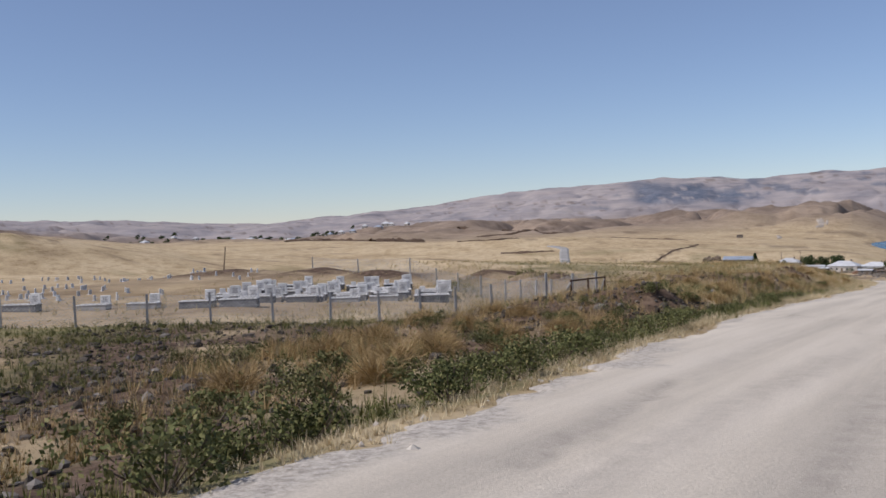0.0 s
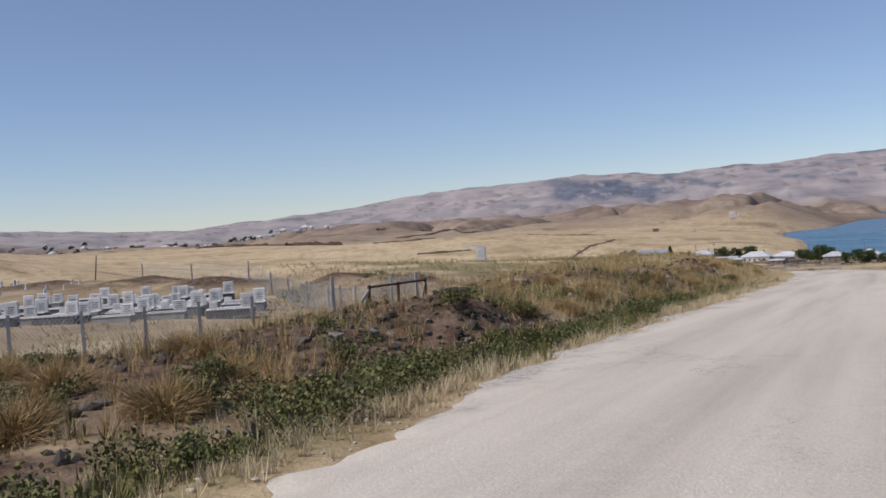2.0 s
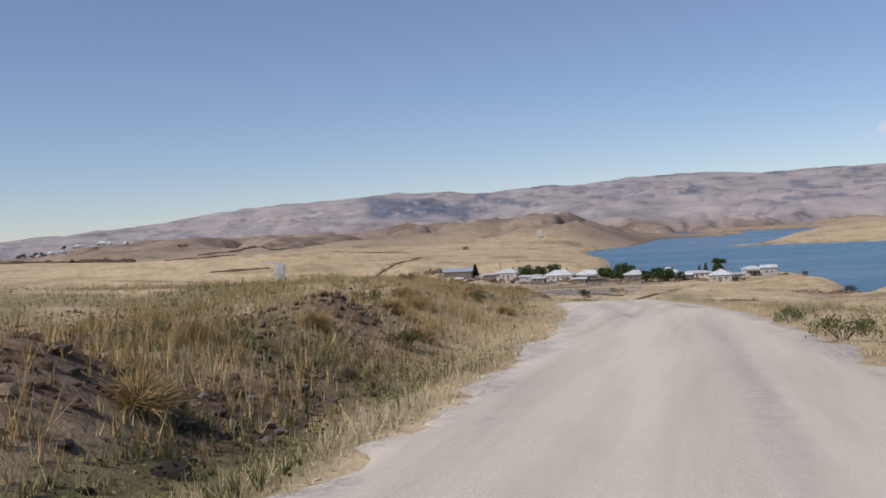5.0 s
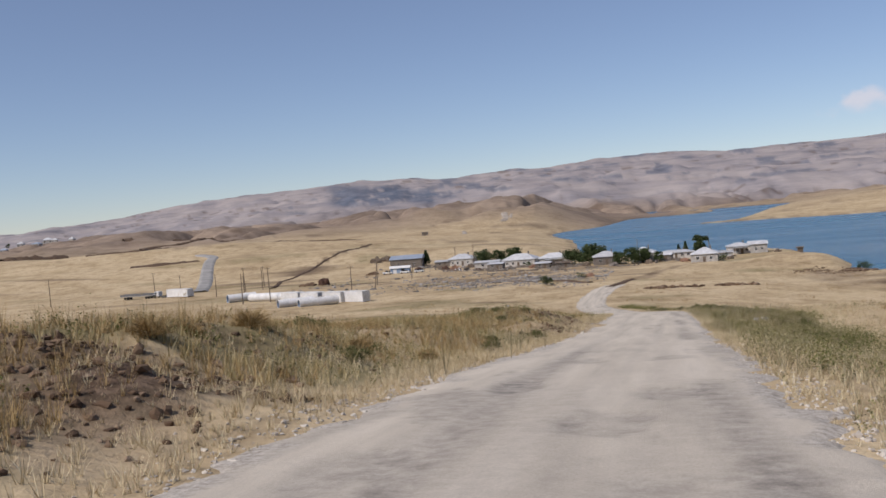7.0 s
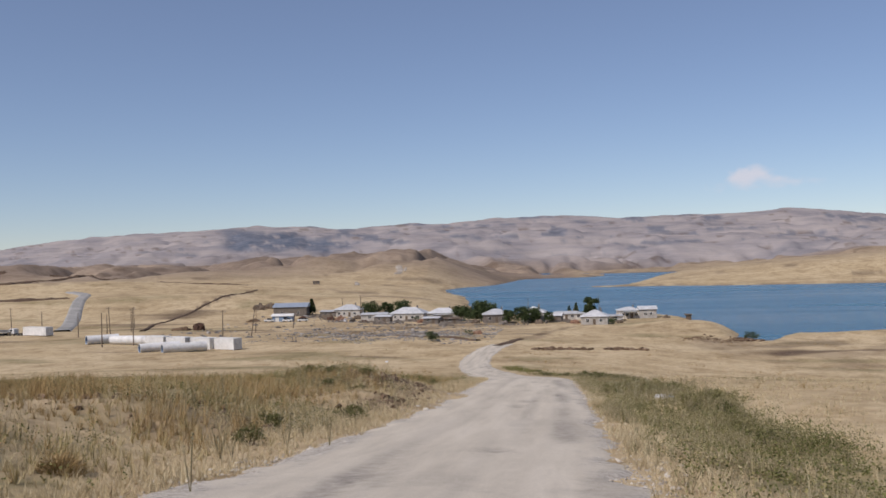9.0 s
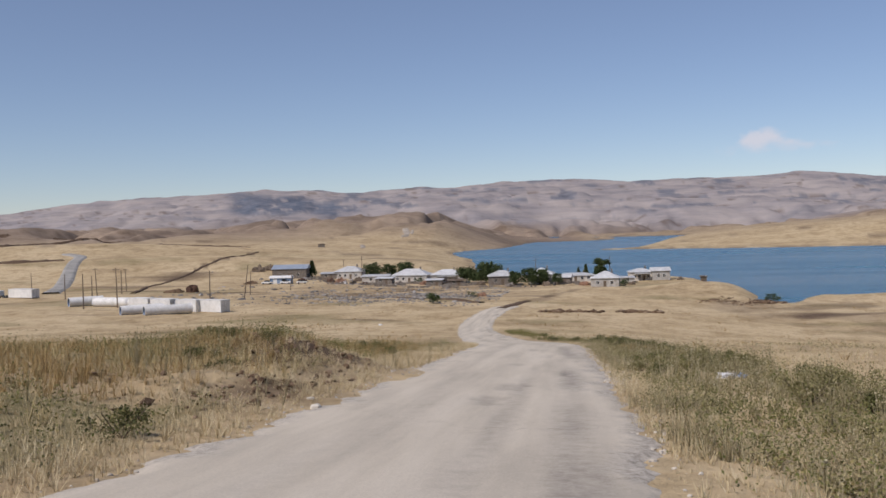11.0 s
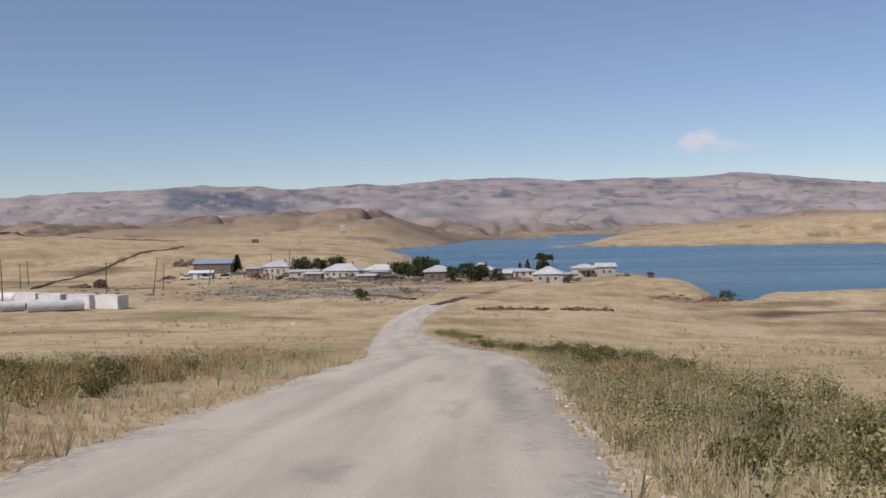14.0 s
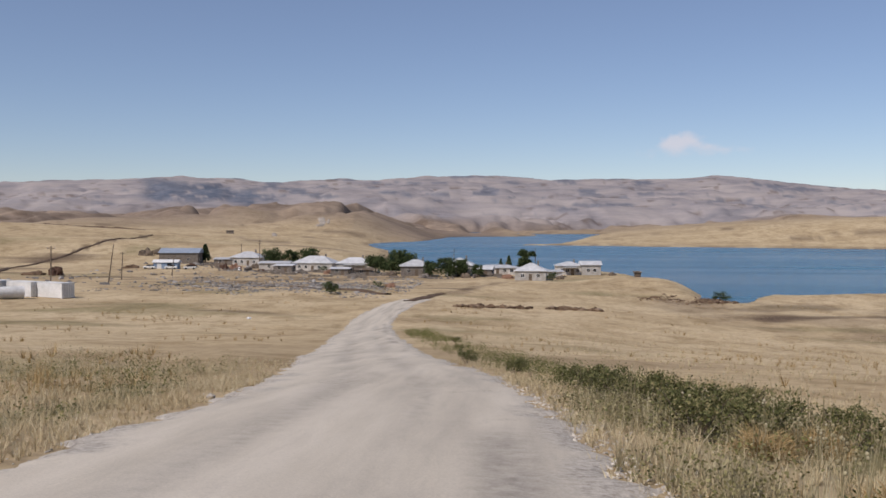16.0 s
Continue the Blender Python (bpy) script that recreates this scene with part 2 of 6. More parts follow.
def ground_material():
    m, nt, b = nodes_of("dry_steppe")
    att = nt.nodes.new("ShaderNodeVertexColor")
    att.layer_name = "cover"
    sep = nt.nodes.new("ShaderNodeSeparateColor")
    nt.links.new(att.outputs[0], sep.inputs[0])
    straw = ramp(nt, noise_at(nt, 0.035, 6, 0.62, (1, 1, 1)), [(0.28, (0.35, 0.262, 0.158)), (0.46, (0.49, 0.378, 0.23)), (0.6, (0.56, 0.443, 0.283)), (0.78, (0.42, 0.315, 0.188))])
    tuft = noise_at(nt, 1.1, 6, 0.7)
    straw = mix(nt, 0.5, straw, ramp(nt, tuft, [(0.33, (0.45, 0.42, 0.36)), (0.55, (1.0, 1.0, 1.0))]), "MULTIPLY")
    weed = ramp(nt, noise_at(nt, 0.9, 5, 0.65), [(0.3, (0.07, 0.07, 0.03)), (0.5, (0.15, 0.14, 0.06)), (0.7, (0.28, 0.225, 0.11))])
    soil = ramp(nt, noise_at(nt, 2.4, 7, 0.75), [(0.34, (0.035, 0.024, 0.017)), (0.5, (0.105, 0.07, 0.048)), (0.68, (0.22, 0.155, 0.108))])
    # far mountains: distance haze put into the colour, pale mauve and low in contrast
    hazy_rock = ramp(nt, noise_at(nt, 0.006, 8, 0.62, (1, 1, 3)), [(0.3, (0.2, 0.19, 0.2)), (0.45, (0.29, 0.262, 0.26)), (0.6, (0.36, 0.318, 0.297)), (0.75, (0.29, 0.266, 0.266))])
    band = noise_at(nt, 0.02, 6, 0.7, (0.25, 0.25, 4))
    hazy_rock = mix(nt, 0.3, hazy_rock, ramp(nt, band, [(0.35, (0.5, 0.48, 0.5)), (0.55, (1.0, 1.0, 1.0))]), "MULTIPLY")
    straw = mix(nt, 0.75, straw, ramp(nt, noise_at(nt, 0.22, 7, 0.72, (1, 0.6, 1)), [(0.36, (0.6, 0.55, 0.46)), (0.52, (1.0, 1.0, 1.0)), (0.7, (1.0, 0.98, 0.92))]), "MULTIPLY")
    hill = ramp(nt, noise_at(nt, 0.008, 7, 0.6), [(0.3, (0.17, 0.128, 0.098)), (0.5, (0.26, 0.198, 0.148)), (0.7, (0.35, 0.27, 0.2))])
    hill = mix(nt, 0.65, hill, ramp(nt, noise_at(nt, 0.05, 8, 0.7), [(0.36, (0.55, 0.52, 0.5)), (0.58, (1.0, 1.0, 1.0))]), "MULTIPLY")
    lower = nt.nodes.new("ShaderNodeMapRange")
    lower.inputs["From Max"].default_value = 0.5
    upper = nt.nodes.new("ShaderNodeMapRange")
    upper.inputs["From Min"].default_value = 0.5
    nt.links.new(sep.outputs[2], lower.inputs["Value"])
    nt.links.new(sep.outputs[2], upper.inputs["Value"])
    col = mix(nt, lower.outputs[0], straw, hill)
    col = mix(nt, upper.outputs[0], col, hazy_rock)
    col = mix(nt, sep.outputs[0], col, weed)
    col = mix(nt, sep.outputs[1], col, soil)
    # bluish shade on the mountain crags put into the colour; strata streaks share it
    shade_and_strata = ramp(nt, noise_at(nt, 0.03, 6, 0.7), [(0.3, (0.07, 0.085, 0.115)), (0.55, (0.13, 0.145, 0.18)), (0.75, (0.24, 0.23, 0.24))])
    col = mix(nt, att.outputs[1], col, shade_and_strata)
    nt.links.new(col, b.inputs["Base Color"])
    b.inputs["Roughness"].default_value = 0.95
    b.inputs["Specular IOR Level"].default_value = 0.1
    bump(nt, b, tuft, 0.6, 0.25)
    return m


def road_material():
    m, nt, b = nodes_of("dusty_worn_asphalt")
    att = nt.nodes.new("ShaderNodeVertexColor")
    att.layer_name = "cover"
    sep = nt.nodes.new("ShaderNodeSeparateColor")
    nt.links.new(att.outputs[0], sep.inputs[0])
    dust = ramp(nt, noise_at(nt, 1.1, 7, 0.62, (1, 0.03, 1)), [(0.3, (0.45, 0.4, 0.33)), (0.48, (0.56, 0.497, 0.405)), (0.62, (0.62, 0.553, 0.456)), (0.8, (0.5, 0.442, 0.364))])
    bare = ramp(nt, noise_at(nt, 3.5, 8, 0.75), [(0.36, (0.2, 0.178, 0.152)), (0.5, (0.33, 0.295, 0.252)), (0.62, (0.44, 0.395, 0.335))])
    grit = noise_at(nt, 38, 4, 0.7)
    col = mix(nt, sep.outputs[0], dust, bare)
    gravel = ramp(nt, noise_at(nt, 9, 4, 0.8), [(0.35, (0.27, 0.24, 0.205)), (0.5, (0.45, 0.405, 0.345)), (0.66, (0.6, 0.545, 0.47))])
    col = mix(nt, sep.outputs[1], col, gravel)
    col = mix(nt, 0.4, col, ramp(nt, grit, [(0.35, (0.6, 0.6, 0.6)), (0.6, (1.0, 1.0, 1.0))]), "MULTIPLY")
    crack = nt.nodes.new("ShaderNodeTexVoronoi")
    crack.feature = "DISTANCE_TO_EDGE"
    crack.inputs["Scale"].default_value = 0.3
    warp = nt.nodes.new("ShaderNodeNewGeometry").outputs["Position"]
    wob = add(nt, "ShaderNodeTexNoise", Scale=1.6, Detail=9.0, Roughness=0.75)
    nt.links.new(warp, wob.inputs["Vector"])
    swing = add(nt, "ShaderNodeVectorMath", op="SCALE")
    swing.inputs["Scale"].default_value = 2.2
    nt.links.new(wob.outputs["Color"], swing.inputs[0])
    both = add(nt, "ShaderNodeVectorMath", op="ADD")
    nt.links.new(warp, both.inputs[0])
    nt.links.new(swing.outputs[0], both.inputs[1])
    nt.links.new(both.outputs[0], crack.inputs["Vector"])
    line = ramp(nt, crack.outputs["Distance"], [(0.0, (0.45, 0.43, 0.41)), (0.006, (1.0, 1.0, 1.0))])
    where = ramp(nt, noise_at(nt, 0.12, 2), [(0.57, (0.0, 0.0, 0.0)), (0.64, (1.0, 1.0, 1.0))])
    col = mix(nt, where, col, mix(nt, 1.0, col, line, "MULTIPLY"))
    nt.links.new(col, b.inputs["Base Color"])
    b.inputs["Roughness"].default_value = 0.93
    b.inputs["Specular IOR Level"].default_value = 0.05
    bump(nt, b, grit, 0.5, 0.02)
    return m


def water_material():
    m, nt, b = nodes_of("lake_water")
    lane = noise_at(nt, 0.011, 5, 0.55, (0.32, 2.4, 1))
    col = ramp(nt, lane, [(0.35, (0.006, 0.076, 0.142)), (0.58, (0.011, 0.098, 0.172)), (0.75, (0.025, 0.135, 0.21))])
    nt.links.new(col, b.inputs["Base Color"])
    gloss = nt.nodes.new("ShaderNodeMapRange")
    gloss.inputs["From Min"].default_value, gloss.inputs["From Max"].default_value = 0.4, 0.7
    gloss.inputs["To Min"].default_value, gloss.inputs["To Max"].default_value = 0.19, 0.3
    nt.links.new(lane, gloss.inputs["Value"])
    nt.links.new(gloss.outputs[0], b.inputs["Roughness"])
    b.inputs["IOR"].default_value = 1.33
    b.inputs["Specular IOR Level"].default_value = 0.25
    bump(nt, b, noise_at(nt, 0.9, 5, 0.6, (0.6, 1.5, 1)), 0.5, 0.25)
    return m


STEPPE, ROADMAT, WATER = ground_material(), road_material(), water_material()
STRAW = island("straw_blades", [(0.1, (0.24, 0.18, 0.1)), (0.35, (0.41, 0.325, 0.19)), (0.65, (0.55, 0.455, 0.29)), (0.9, (0.64, 0.56, 0.39))])
WEED = island("green_weeds", [(0.1, (0.045, 0.05, 0.016)), (0.35, (0.088, 0.096, 0.03)), (0.6, (0.155, 0.155, 0.055)), (0.85, (0.27, 0.22, 0.1))])
RUSTY = island("rusty_dry_weeds", [(0.1, (0.12, 0.078, 0.034)), (0.35, (0.25, 0.165, 0.07)), (0.6, (0.39, 0.275, 0.125)), (0.9, (0.53, 0.4, 0.22))])
GOLD = island("golden_bank_grass", [(0.1, (0.14, 0.115, 0.05)), (0.35, (0.29, 0.235, 0.11)), (0.6, (0.42, 0.34, 0.175)), (0.9, (0.54, 0.455, 0.27))], 0.75, 0.4)
LEAF = island("dark_leaves", [(0.1, (0.02, 0.03, 0.013)), (0.4, (0.04, 0.058, 0.023)), (0.7, (0.07, 0.09, 0.035)), (0.95, (0.11, 0.12, 0.05))])
THISTLE = island("dry_thistle", [(0.1, (0.13, 0.105, 0.055)), (0.4, (0.25, 0.21, 0.12)), (0.7, (0.38, 0.33, 0.2)), (0.95, (0.5, 0.45, 0.33))])
OLIVE = island("olive_weeds", [(0.1, (0.075, 0.072, 0.028)), (0.35, (0.15, 0.138, 0.056)), (0.6, (0.25, 0.22, 0.105)), (0.85, (0.39, 0.335, 0.19))])
SHRUB = island("shrub_leaves", [(0.1, (0.036, 0.041, 0.016)), (0.35, (0.075, 0.08, 0.03)), (0.6, (0.13, 0.128, 0.052)), (0.9, (0.25, 0.2, 0.1))])
LUSH = island("lush_verge_leaves", [(0.1, (0.034, 0.04, 0.015)), (0.35, (0.074, 0.083, 0.03)), (0.6, (0.13, 0.134, 0.052)), (0.9, (0.24, 0.21, 0.1))])
CLOD = island("dug_soil", [(0.1, (0.04, 0.025, 0.017)), (0.4, (0.1, 0.064, 0.041)), (0.7, (0.18, 0.122, 0.08)), (0.95, (0.33, 0.255, 0.185))], 0.95, 0.5)
DARKCLOD = island("dark_grey_soil", [(0.1, (0.022, 0.019, 0.016)), (0.4, (0.055, 0.047, 0.039)), (0.7, (0.105, 0.09, 0.076)), (0.95, (0.3, 0.275, 0.245))], 0.95, 0.5)
STONE = island("grey_stone", [(0.1, (0.09, 0.082, 0.076)), (0.5, (0.2, 0.185, 0.17)), (0.9, (0.4, 0.375, 0.345))], 0.9, 0.3)
GRAVEL = island("pale_gravel", [(0.1, (0.22, 0.195, 0.165)), (0.5, (0.42, 0.375, 0.32)), (0.9, (0.62, 0.57, 0.49))], 0.9, 0.5)
PLASTER = plain("whitewashed_plaster", [(0.3, (0.4, 0.365, 0.32)), (0.6, (0.66, 0.625, 0.57))], 0.5, 0.9, 0, 0.3, 0.02, None, 0.3)
STONEWALL = plain("rough_stone_wall", [(0.3, (0.13, 0.11, 0.095)), (0.6, (0.27, 0.235, 0.2))], 2.5, 0.95, 0, 0.8, 0.06, 9, 0.25)
TIN = plain("weathered_tin_roof", [(0.3, (0.55, 0.55, 0.55)), (0.65, (0.76, 0.76, 0.75))], 0.7, 0.5, 0.1, 0.2, 0.02, None, 0.25)
BLUETIN = plain("blue_grey_tin_roof", [(0.3, (0.3, 0.36, 0.44)), (0.65, (0.42, 0.47, 0.54))], 0.7, 0.5, 0.25, 0.2, 0.02)
WHITE = plain("white_painted_steel", [(0.3, (0.66, 0.65, 0.62)), (0.6, (0.82, 0.81, 0.78))], 0.6, 0.6, 0.0, 0.1, 0.01, None, 0.12)
DARK = plain("dark_opening", [(0.3, (0.02, 0.02, 0.022)), (0.7, (0.045, 0.042, 0.04))], 2, 0.8, 0, 0.1)
WOOD = plain("grey_weathered_wood", [(0.3, (0.1, 0.075, 0.055)), (0.65, (0.2, 0.155, 0.115))], 3, 0.9, 0, 0.4, 0.01)
CONCRETE = plain("grey_concrete", [(0.3, (0.36, 0.345, 0.32)), (0.65, (0.52, 0.5, 0.47))], 2.5, 0.9, 0, 0.4, 0.01, None, 0.25)
MARBLE = plain("white_marble", [(0.3, (0.6, 0.59, 0.57)), (0.6, (0.8, 0.79, 0.76))], 1.6, 0.8, 0, 0.1, 0.004, None, 0.2)
GREYSLAB = plain("grey_slab", [(0.3, (0.13, 0.13, 0.135)), (0.65, (0.24, 0.24, 0.24))], 2, 0.7, 0, 0.3, 0.01, None, 0.4)
RUST = plain("rusty_iron", [(0.3, (0.05, 0.032, 0.025)), (0.6, (0.12, 0.07, 0.05))], 5, 0.85, 0.2, 0.3, 0.005)
WIRE = plain("dull_wire", [(0.3, (0.22, 0.22, 0.22)), (0.6, (0.36, 0.36, 0.35))], 5, 0.6, 0.5, 0)
RUBBER = plain("black_rubber", [(0.3, (0.015, 0.015, 0.015)), (0.7, (0.035, 0.035, 0.033))], 3, 0.85, 0, 0.1)
BARK = plain("brown_bark", [(0.3, (0.07, 0.05, 0.037)), (0.65, (0.15, 0.115, 0.085))], 4, 0.95, 0, 0.8, 0.03)
BLUE = plain("faded_blue_paint", [(0.3, (0.16, 0.24, 0.36)), (0.65, (0.26, 0.34, 0.46))], 1.5, 0.6, 0, 0.1)
PLASTIC = plain("white_plastic_bag", [(0.3, (0.6, 0.6, 0.62)), (0.65, (0.85, 0.85, 0.86))], 6, 0.45, 0, 0.3)
ASPHALT = plain("grey_asphalt", [(0.3, (0.27, 0.26, 0.24)), (0.65, (0.38, 0.365, 0.34))], 0.15, 0.9, 0, 0.2, 0.02)
RAW = plain("red_brown_brick", [(0.3, (0.2, 0.11, 0.075)), (0.65, (0.3, 0.18, 0.125))], 3, 0.95, 0, 0.5, 0.02)


# ---- mesh helpers ----
def from_arrays(name, verts, faces, material, smooth_shade=True):
    """A mesh object from vertices and an integer array of equal-sized faces."""
    me = bpy.data.meshes.new(name)
    verts, faces = np.asarray(verts, np.float32), np.asarray(faces, np.int32)
    n, k = faces.shape
    me.vertices.add(len(verts))
    me.vertices.foreach_set("co", verts.ravel())
    me.loops.add(n * k)
    me.loops.foreach_set("vertex_index", faces.ravel())
    me.polygons.add(n)
    me.polygons.foreach_set("loop_start", np.arange(0, n * k, k, dtype=np.int32))
    me.polygons.foreach_set("loop_total", np.full(n, k, np.int32))
    me.polygons.foreach_set("use_smooth", np.full(n, smooth_shade))
    me.update(calc_edges=True)
    me.materials.append(material)
    return new(name, me)


def paint(ob, rgb):
    layer = ob.data.color_attributes.new("cover", "FLOAT_COLOR", "POINT")
    rgba = np.zeros((len(ob.data.vertices), 4), np.float32)
    rgba[:, : np.shape(rgb)[1]] = rgb
    layer.data.foreach_set("color", rgba.ravel())


def part(name, bm, material, parent=None, label=""):
    me = bpy.data.meshes.new(name)
    bm.to_mesh(me)
    bm.free()
    me.materials.append(material)
    ob = new(name, me)
    if parent:
        ob.parent = parent
    return tagged(ob, label)


def box(bm, cx, cy, cz, sx_, sy_, sz_, rz=0.0, bevel=0.0):
    """A box on its base centre, turned by rz degrees."""
    m = pose(cx, cy, cz + sz_ / 2, 0, 0, rz) @ Matrix.Diagonal((sx_, sy_, sz_, 1))
    made = bmesh.ops.create_cube(bm, size=1, matrix=m)
    if bevel:
        edges = list({e for v in made["verts"] for e in v.link_edges})
        bmesh.ops.bevel(bm, geom=edges, offset=bevel, segments=1, affect="EDGES")
    return bm


def tube(bm, a, b, r1, r2=None, seg=8):
    a, b = Vector(a), Vector(b)
    m = Matrix.Translation((a + b) / 2) @ (b - a).to_track_quat("Z", "Y").to_matrix().to_4x4()
    bmesh.ops.create_cone(bm, cap_ends=True, segments=seg, radius1=r1, radius2=r1 if r2 is None else r2, depth=(b - a).length, matrix=m)
    return bm


def quads(bm, rows):
    for row in rows:
        bm.faces.new([bm.verts.new(p) for p in row])
    return bm


def empty(name, x, y, z, rz=0.0, label="", category="", group=""):
    ob = new(name)
    ob.matrix_world = pose(x, y, z, 0, 0, rz)
    return tagged(ob, label, category, group)


def grid_faces(nu, nv):
    i = np.arange(nu * nv).reshape(nu, nv)
    return np.stack([i[:-1, :-1], i[1:, :-1], i[1:, 1:], i[:-1, 1:]], -1).reshape(-1, 4)


def near_line(x, y, points):
    """Distance to a line of points."""
    best = np.full(np.shape(x), 1e9)
    for (ax, ay), (bx, by) in zip(points[:-1], points[1:]):
        dx, dy = bx - ax, by - ay
        t = np.clip(((x - ax) * dx + (y - ay) * dy) / (dx * dx + dy * dy), 0, 1)
        best = np.minimum(best, np.hypot(x - ax - t * dx, y - ay - t * dy))
    return best


TRENCH = [(-150, 385), (-166, 430), (-176, 520), (-181, 612)]
EARTH_TRACK = [(-15, 292), (-12.5, 308), (-9.5, 322), (-4, 350), (6, 385), (20, 405)]


def cover(x, y, z):
    """Green weeds, bare soil, hazed far rocks and crag shade on the ground."""
    side, r = x - road_x(y), np.hypot(x, y - 40)
    blot = fbm(x / 5, y / 5, 4, 60)
    out = (x + 8.2) * 0.51 - (y + 19.5) * 0.86  # distance out from the graveyard fence
    verge = smooth(-side, 3.0, 3.5) * (1 - smooth(y, -2, 14)) * np.maximum(smooth(out, -1.0, 0.5), smooth(x, -12, -8)) * (1 - smooth(-side + 3 * fbm(x / 6, y / 6, 3, 55), 24, 34))
    weed = verge * (0.9 * (1 - smooth(-side, 5.2, 6.4)) * smooth(blot, -0.35, -0.1) + 0.35 * smooth(blot, 0.0, 0.3))
    weed = weed + 0.85 * smooth(out, -0.8, 0.2) * (1 - smooth(out, 2.6, 4.5)) * (1 - smooth(x, -11, -8)) * smooth(y, -60, -50)
    weed = weed + 0.8 * verge * smooth(-x, 6, 10) * smooth(-y, 30, 34) * smooth(blot, -0.2, 0.1)
    weed = weed + 0.75 * smooth(side, 3.4, 4.6) * (1 - smooth(side, 7.8, 9.0)) * np.maximum(smooth(blot, -0.12, 0.2), smooth(side, 5.8, 6.8)) * (1 - smooth(y, 136, 160)) * (0.25 + 0.75 * smooth(y, 66, 76))
    weed = weed + 0.55 * 1.25 * smooth(side, -60, -30) * (1 - smooth(side, -5, -3.8)) * smooth(blot, -0.03, 0.22) * smooth(y, -12, 8) * (1 - smooth(y, 135, 150))
    weed = weed + 0.5 * smooth(fbm(x / 30, y / 16, 4, 61), 0.18, 0.5) * smooth(r, 60, 140) * (1 - smooth(r, 450, 700))
    weed = weed + 0.85 * smooth(-side, 3.8, 5.5) * (1 - smooth(-side, 11, 15)) * smooth(blot, -0.15, 0.15) * smooth(y, 104, 112) * (1 - smooth(y, 124, 134))
    soil = 0.95 * verge * smooth(-side, 5, 7) * (1 - 0.8 * smooth(-out, -4, -1.5) * smooth(-x, 8, 11)) * smooth(fbm(x / 3.5, y / 3.5, 4, 62), 0.0, 0.3)
    soil = soil + verge * smooth(-side, 4.6, 5.6) * (0.3 + 0.6 * smooth(fbm(x / 4.5, y / 4.5, 3, 56), -0.15, 0.2))
    weed = weed + 0.7 * verge * smooth(-side, 5, 7) * smooth(fbm(x / 3.2, y / 3.2, 3, 54), 0.05, 0.3)
    for hx, hy, hr in ((-21, 5, 3.2), (-27, 9, 3.0), (-38, 9, 3.5), (-47, 10, 4.0), (-62, 14, 6.0)):
        soil = soil + 0.95 * np.exp(-(((x - hx) / hr) ** 2) - (((y - hy) / hr) ** 2)) * smooth(fbm(x / 2, y / 2, 3, 58), -0.45, -0.1)
    soil = soil + 0.95 * np.exp(-(((x + 3.2) / 3.2) ** 2) - (((y + 26.5) / 3.4) ** 2)) * smooth(-side, 4.8, 6)
    yard = smooth(-side, 13, 18) * (1 - smooth(out, -1.5, 0)) * (1 - smooth(y, 12, 22)) * smooth(y, -60, -40) * smooth(x, -95, -70)
    soil = soil + yard * (0.35 + 0.4 * fbm(x / 5, y / 5, 4, 59))
    for hx, hy, hr in SOIL_HEAPS:
        soil = soil + 0.95 * np.exp(-(((x - hx) / hr) ** 2) - (((y - hy) / (1.3 * hr)) ** 2)) * smooth(fbm(x / 2.5, y / 2.5, 4, 63), -0.3, 0.15)
    soil = soil + 0.9 * (1 - smooth(near_line(x, y, TRENCH) + 3 * fbm(x / 9, y / 9, 3, 64), 0.8, 2.4))
    soil = soil + 0.4 * (1 - smooth(near_line(x, y, EARTH_TRACK) + 3 * fbm(x / 5, y / 5, 3, 65), 0.8, 2.6))
    soil = soil + 0.7 * np.exp(-(((x + 55) / 42) ** 2) - (((y - 385) / 42) ** 2)) * smooth(fbm(x / 12, y / 7, 4, 66), -0.3, 0.15)
    soil = soil + 0.6 * smooth(fbm(x / 60, y / 14, 4, 67), 0.33, 0.5) * smooth(r, 120, 200)
    soil = soil + 0.75 * np.exp(-(((x - 46) / 9) ** 2) - (((y - 330.5) / 3.5) ** 2)) * smooth(fbm(x / 5, y / 4, 3, 57), -0.35, 0.1)
    shore = smooth(z, LAKE - 0.5, LAKE + 0.2) * (1 - smooth(z, LAKE + 0.6, LAKE + 1.8)) * smooth(r, 200, 260)
    soil = soil + 0.55 * shore * smooth(fbm(x / 8, y / 8, 3, 68), -0.2, 0.2)
    # brown hills from about 1 km, then the haze-tinted mountain tone past 2 km
    hazy_rock = 0.5 * smooth(r + 300 * fbm(x / 300, y / 300, 3, 69), 900, 1350) * (1 - 0.6 * smooth(x, 0, 60) * (1 - smooth(r, 1700, 2300)))
    hazy_rock = hazy_rock + 0.5 * smooth(r + 500 * fbm(x / 500, y / 500, 3, 70), 1900, 2500)
    # painted crag shade: two dark patches placed by bearing and elevation
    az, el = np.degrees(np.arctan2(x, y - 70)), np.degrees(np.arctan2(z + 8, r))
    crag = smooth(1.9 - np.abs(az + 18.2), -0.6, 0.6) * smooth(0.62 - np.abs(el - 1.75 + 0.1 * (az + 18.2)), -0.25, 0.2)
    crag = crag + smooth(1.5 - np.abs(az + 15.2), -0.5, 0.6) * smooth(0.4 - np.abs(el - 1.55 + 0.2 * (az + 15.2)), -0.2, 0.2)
    # dark strata streaks in the same tone
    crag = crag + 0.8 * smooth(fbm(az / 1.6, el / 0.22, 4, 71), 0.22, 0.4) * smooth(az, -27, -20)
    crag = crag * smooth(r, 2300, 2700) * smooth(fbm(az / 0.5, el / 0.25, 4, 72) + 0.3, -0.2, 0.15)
    return np.clip(np.stack([weed, soil, hazy_rock, 0.9 * crag], -1), 0, 1)


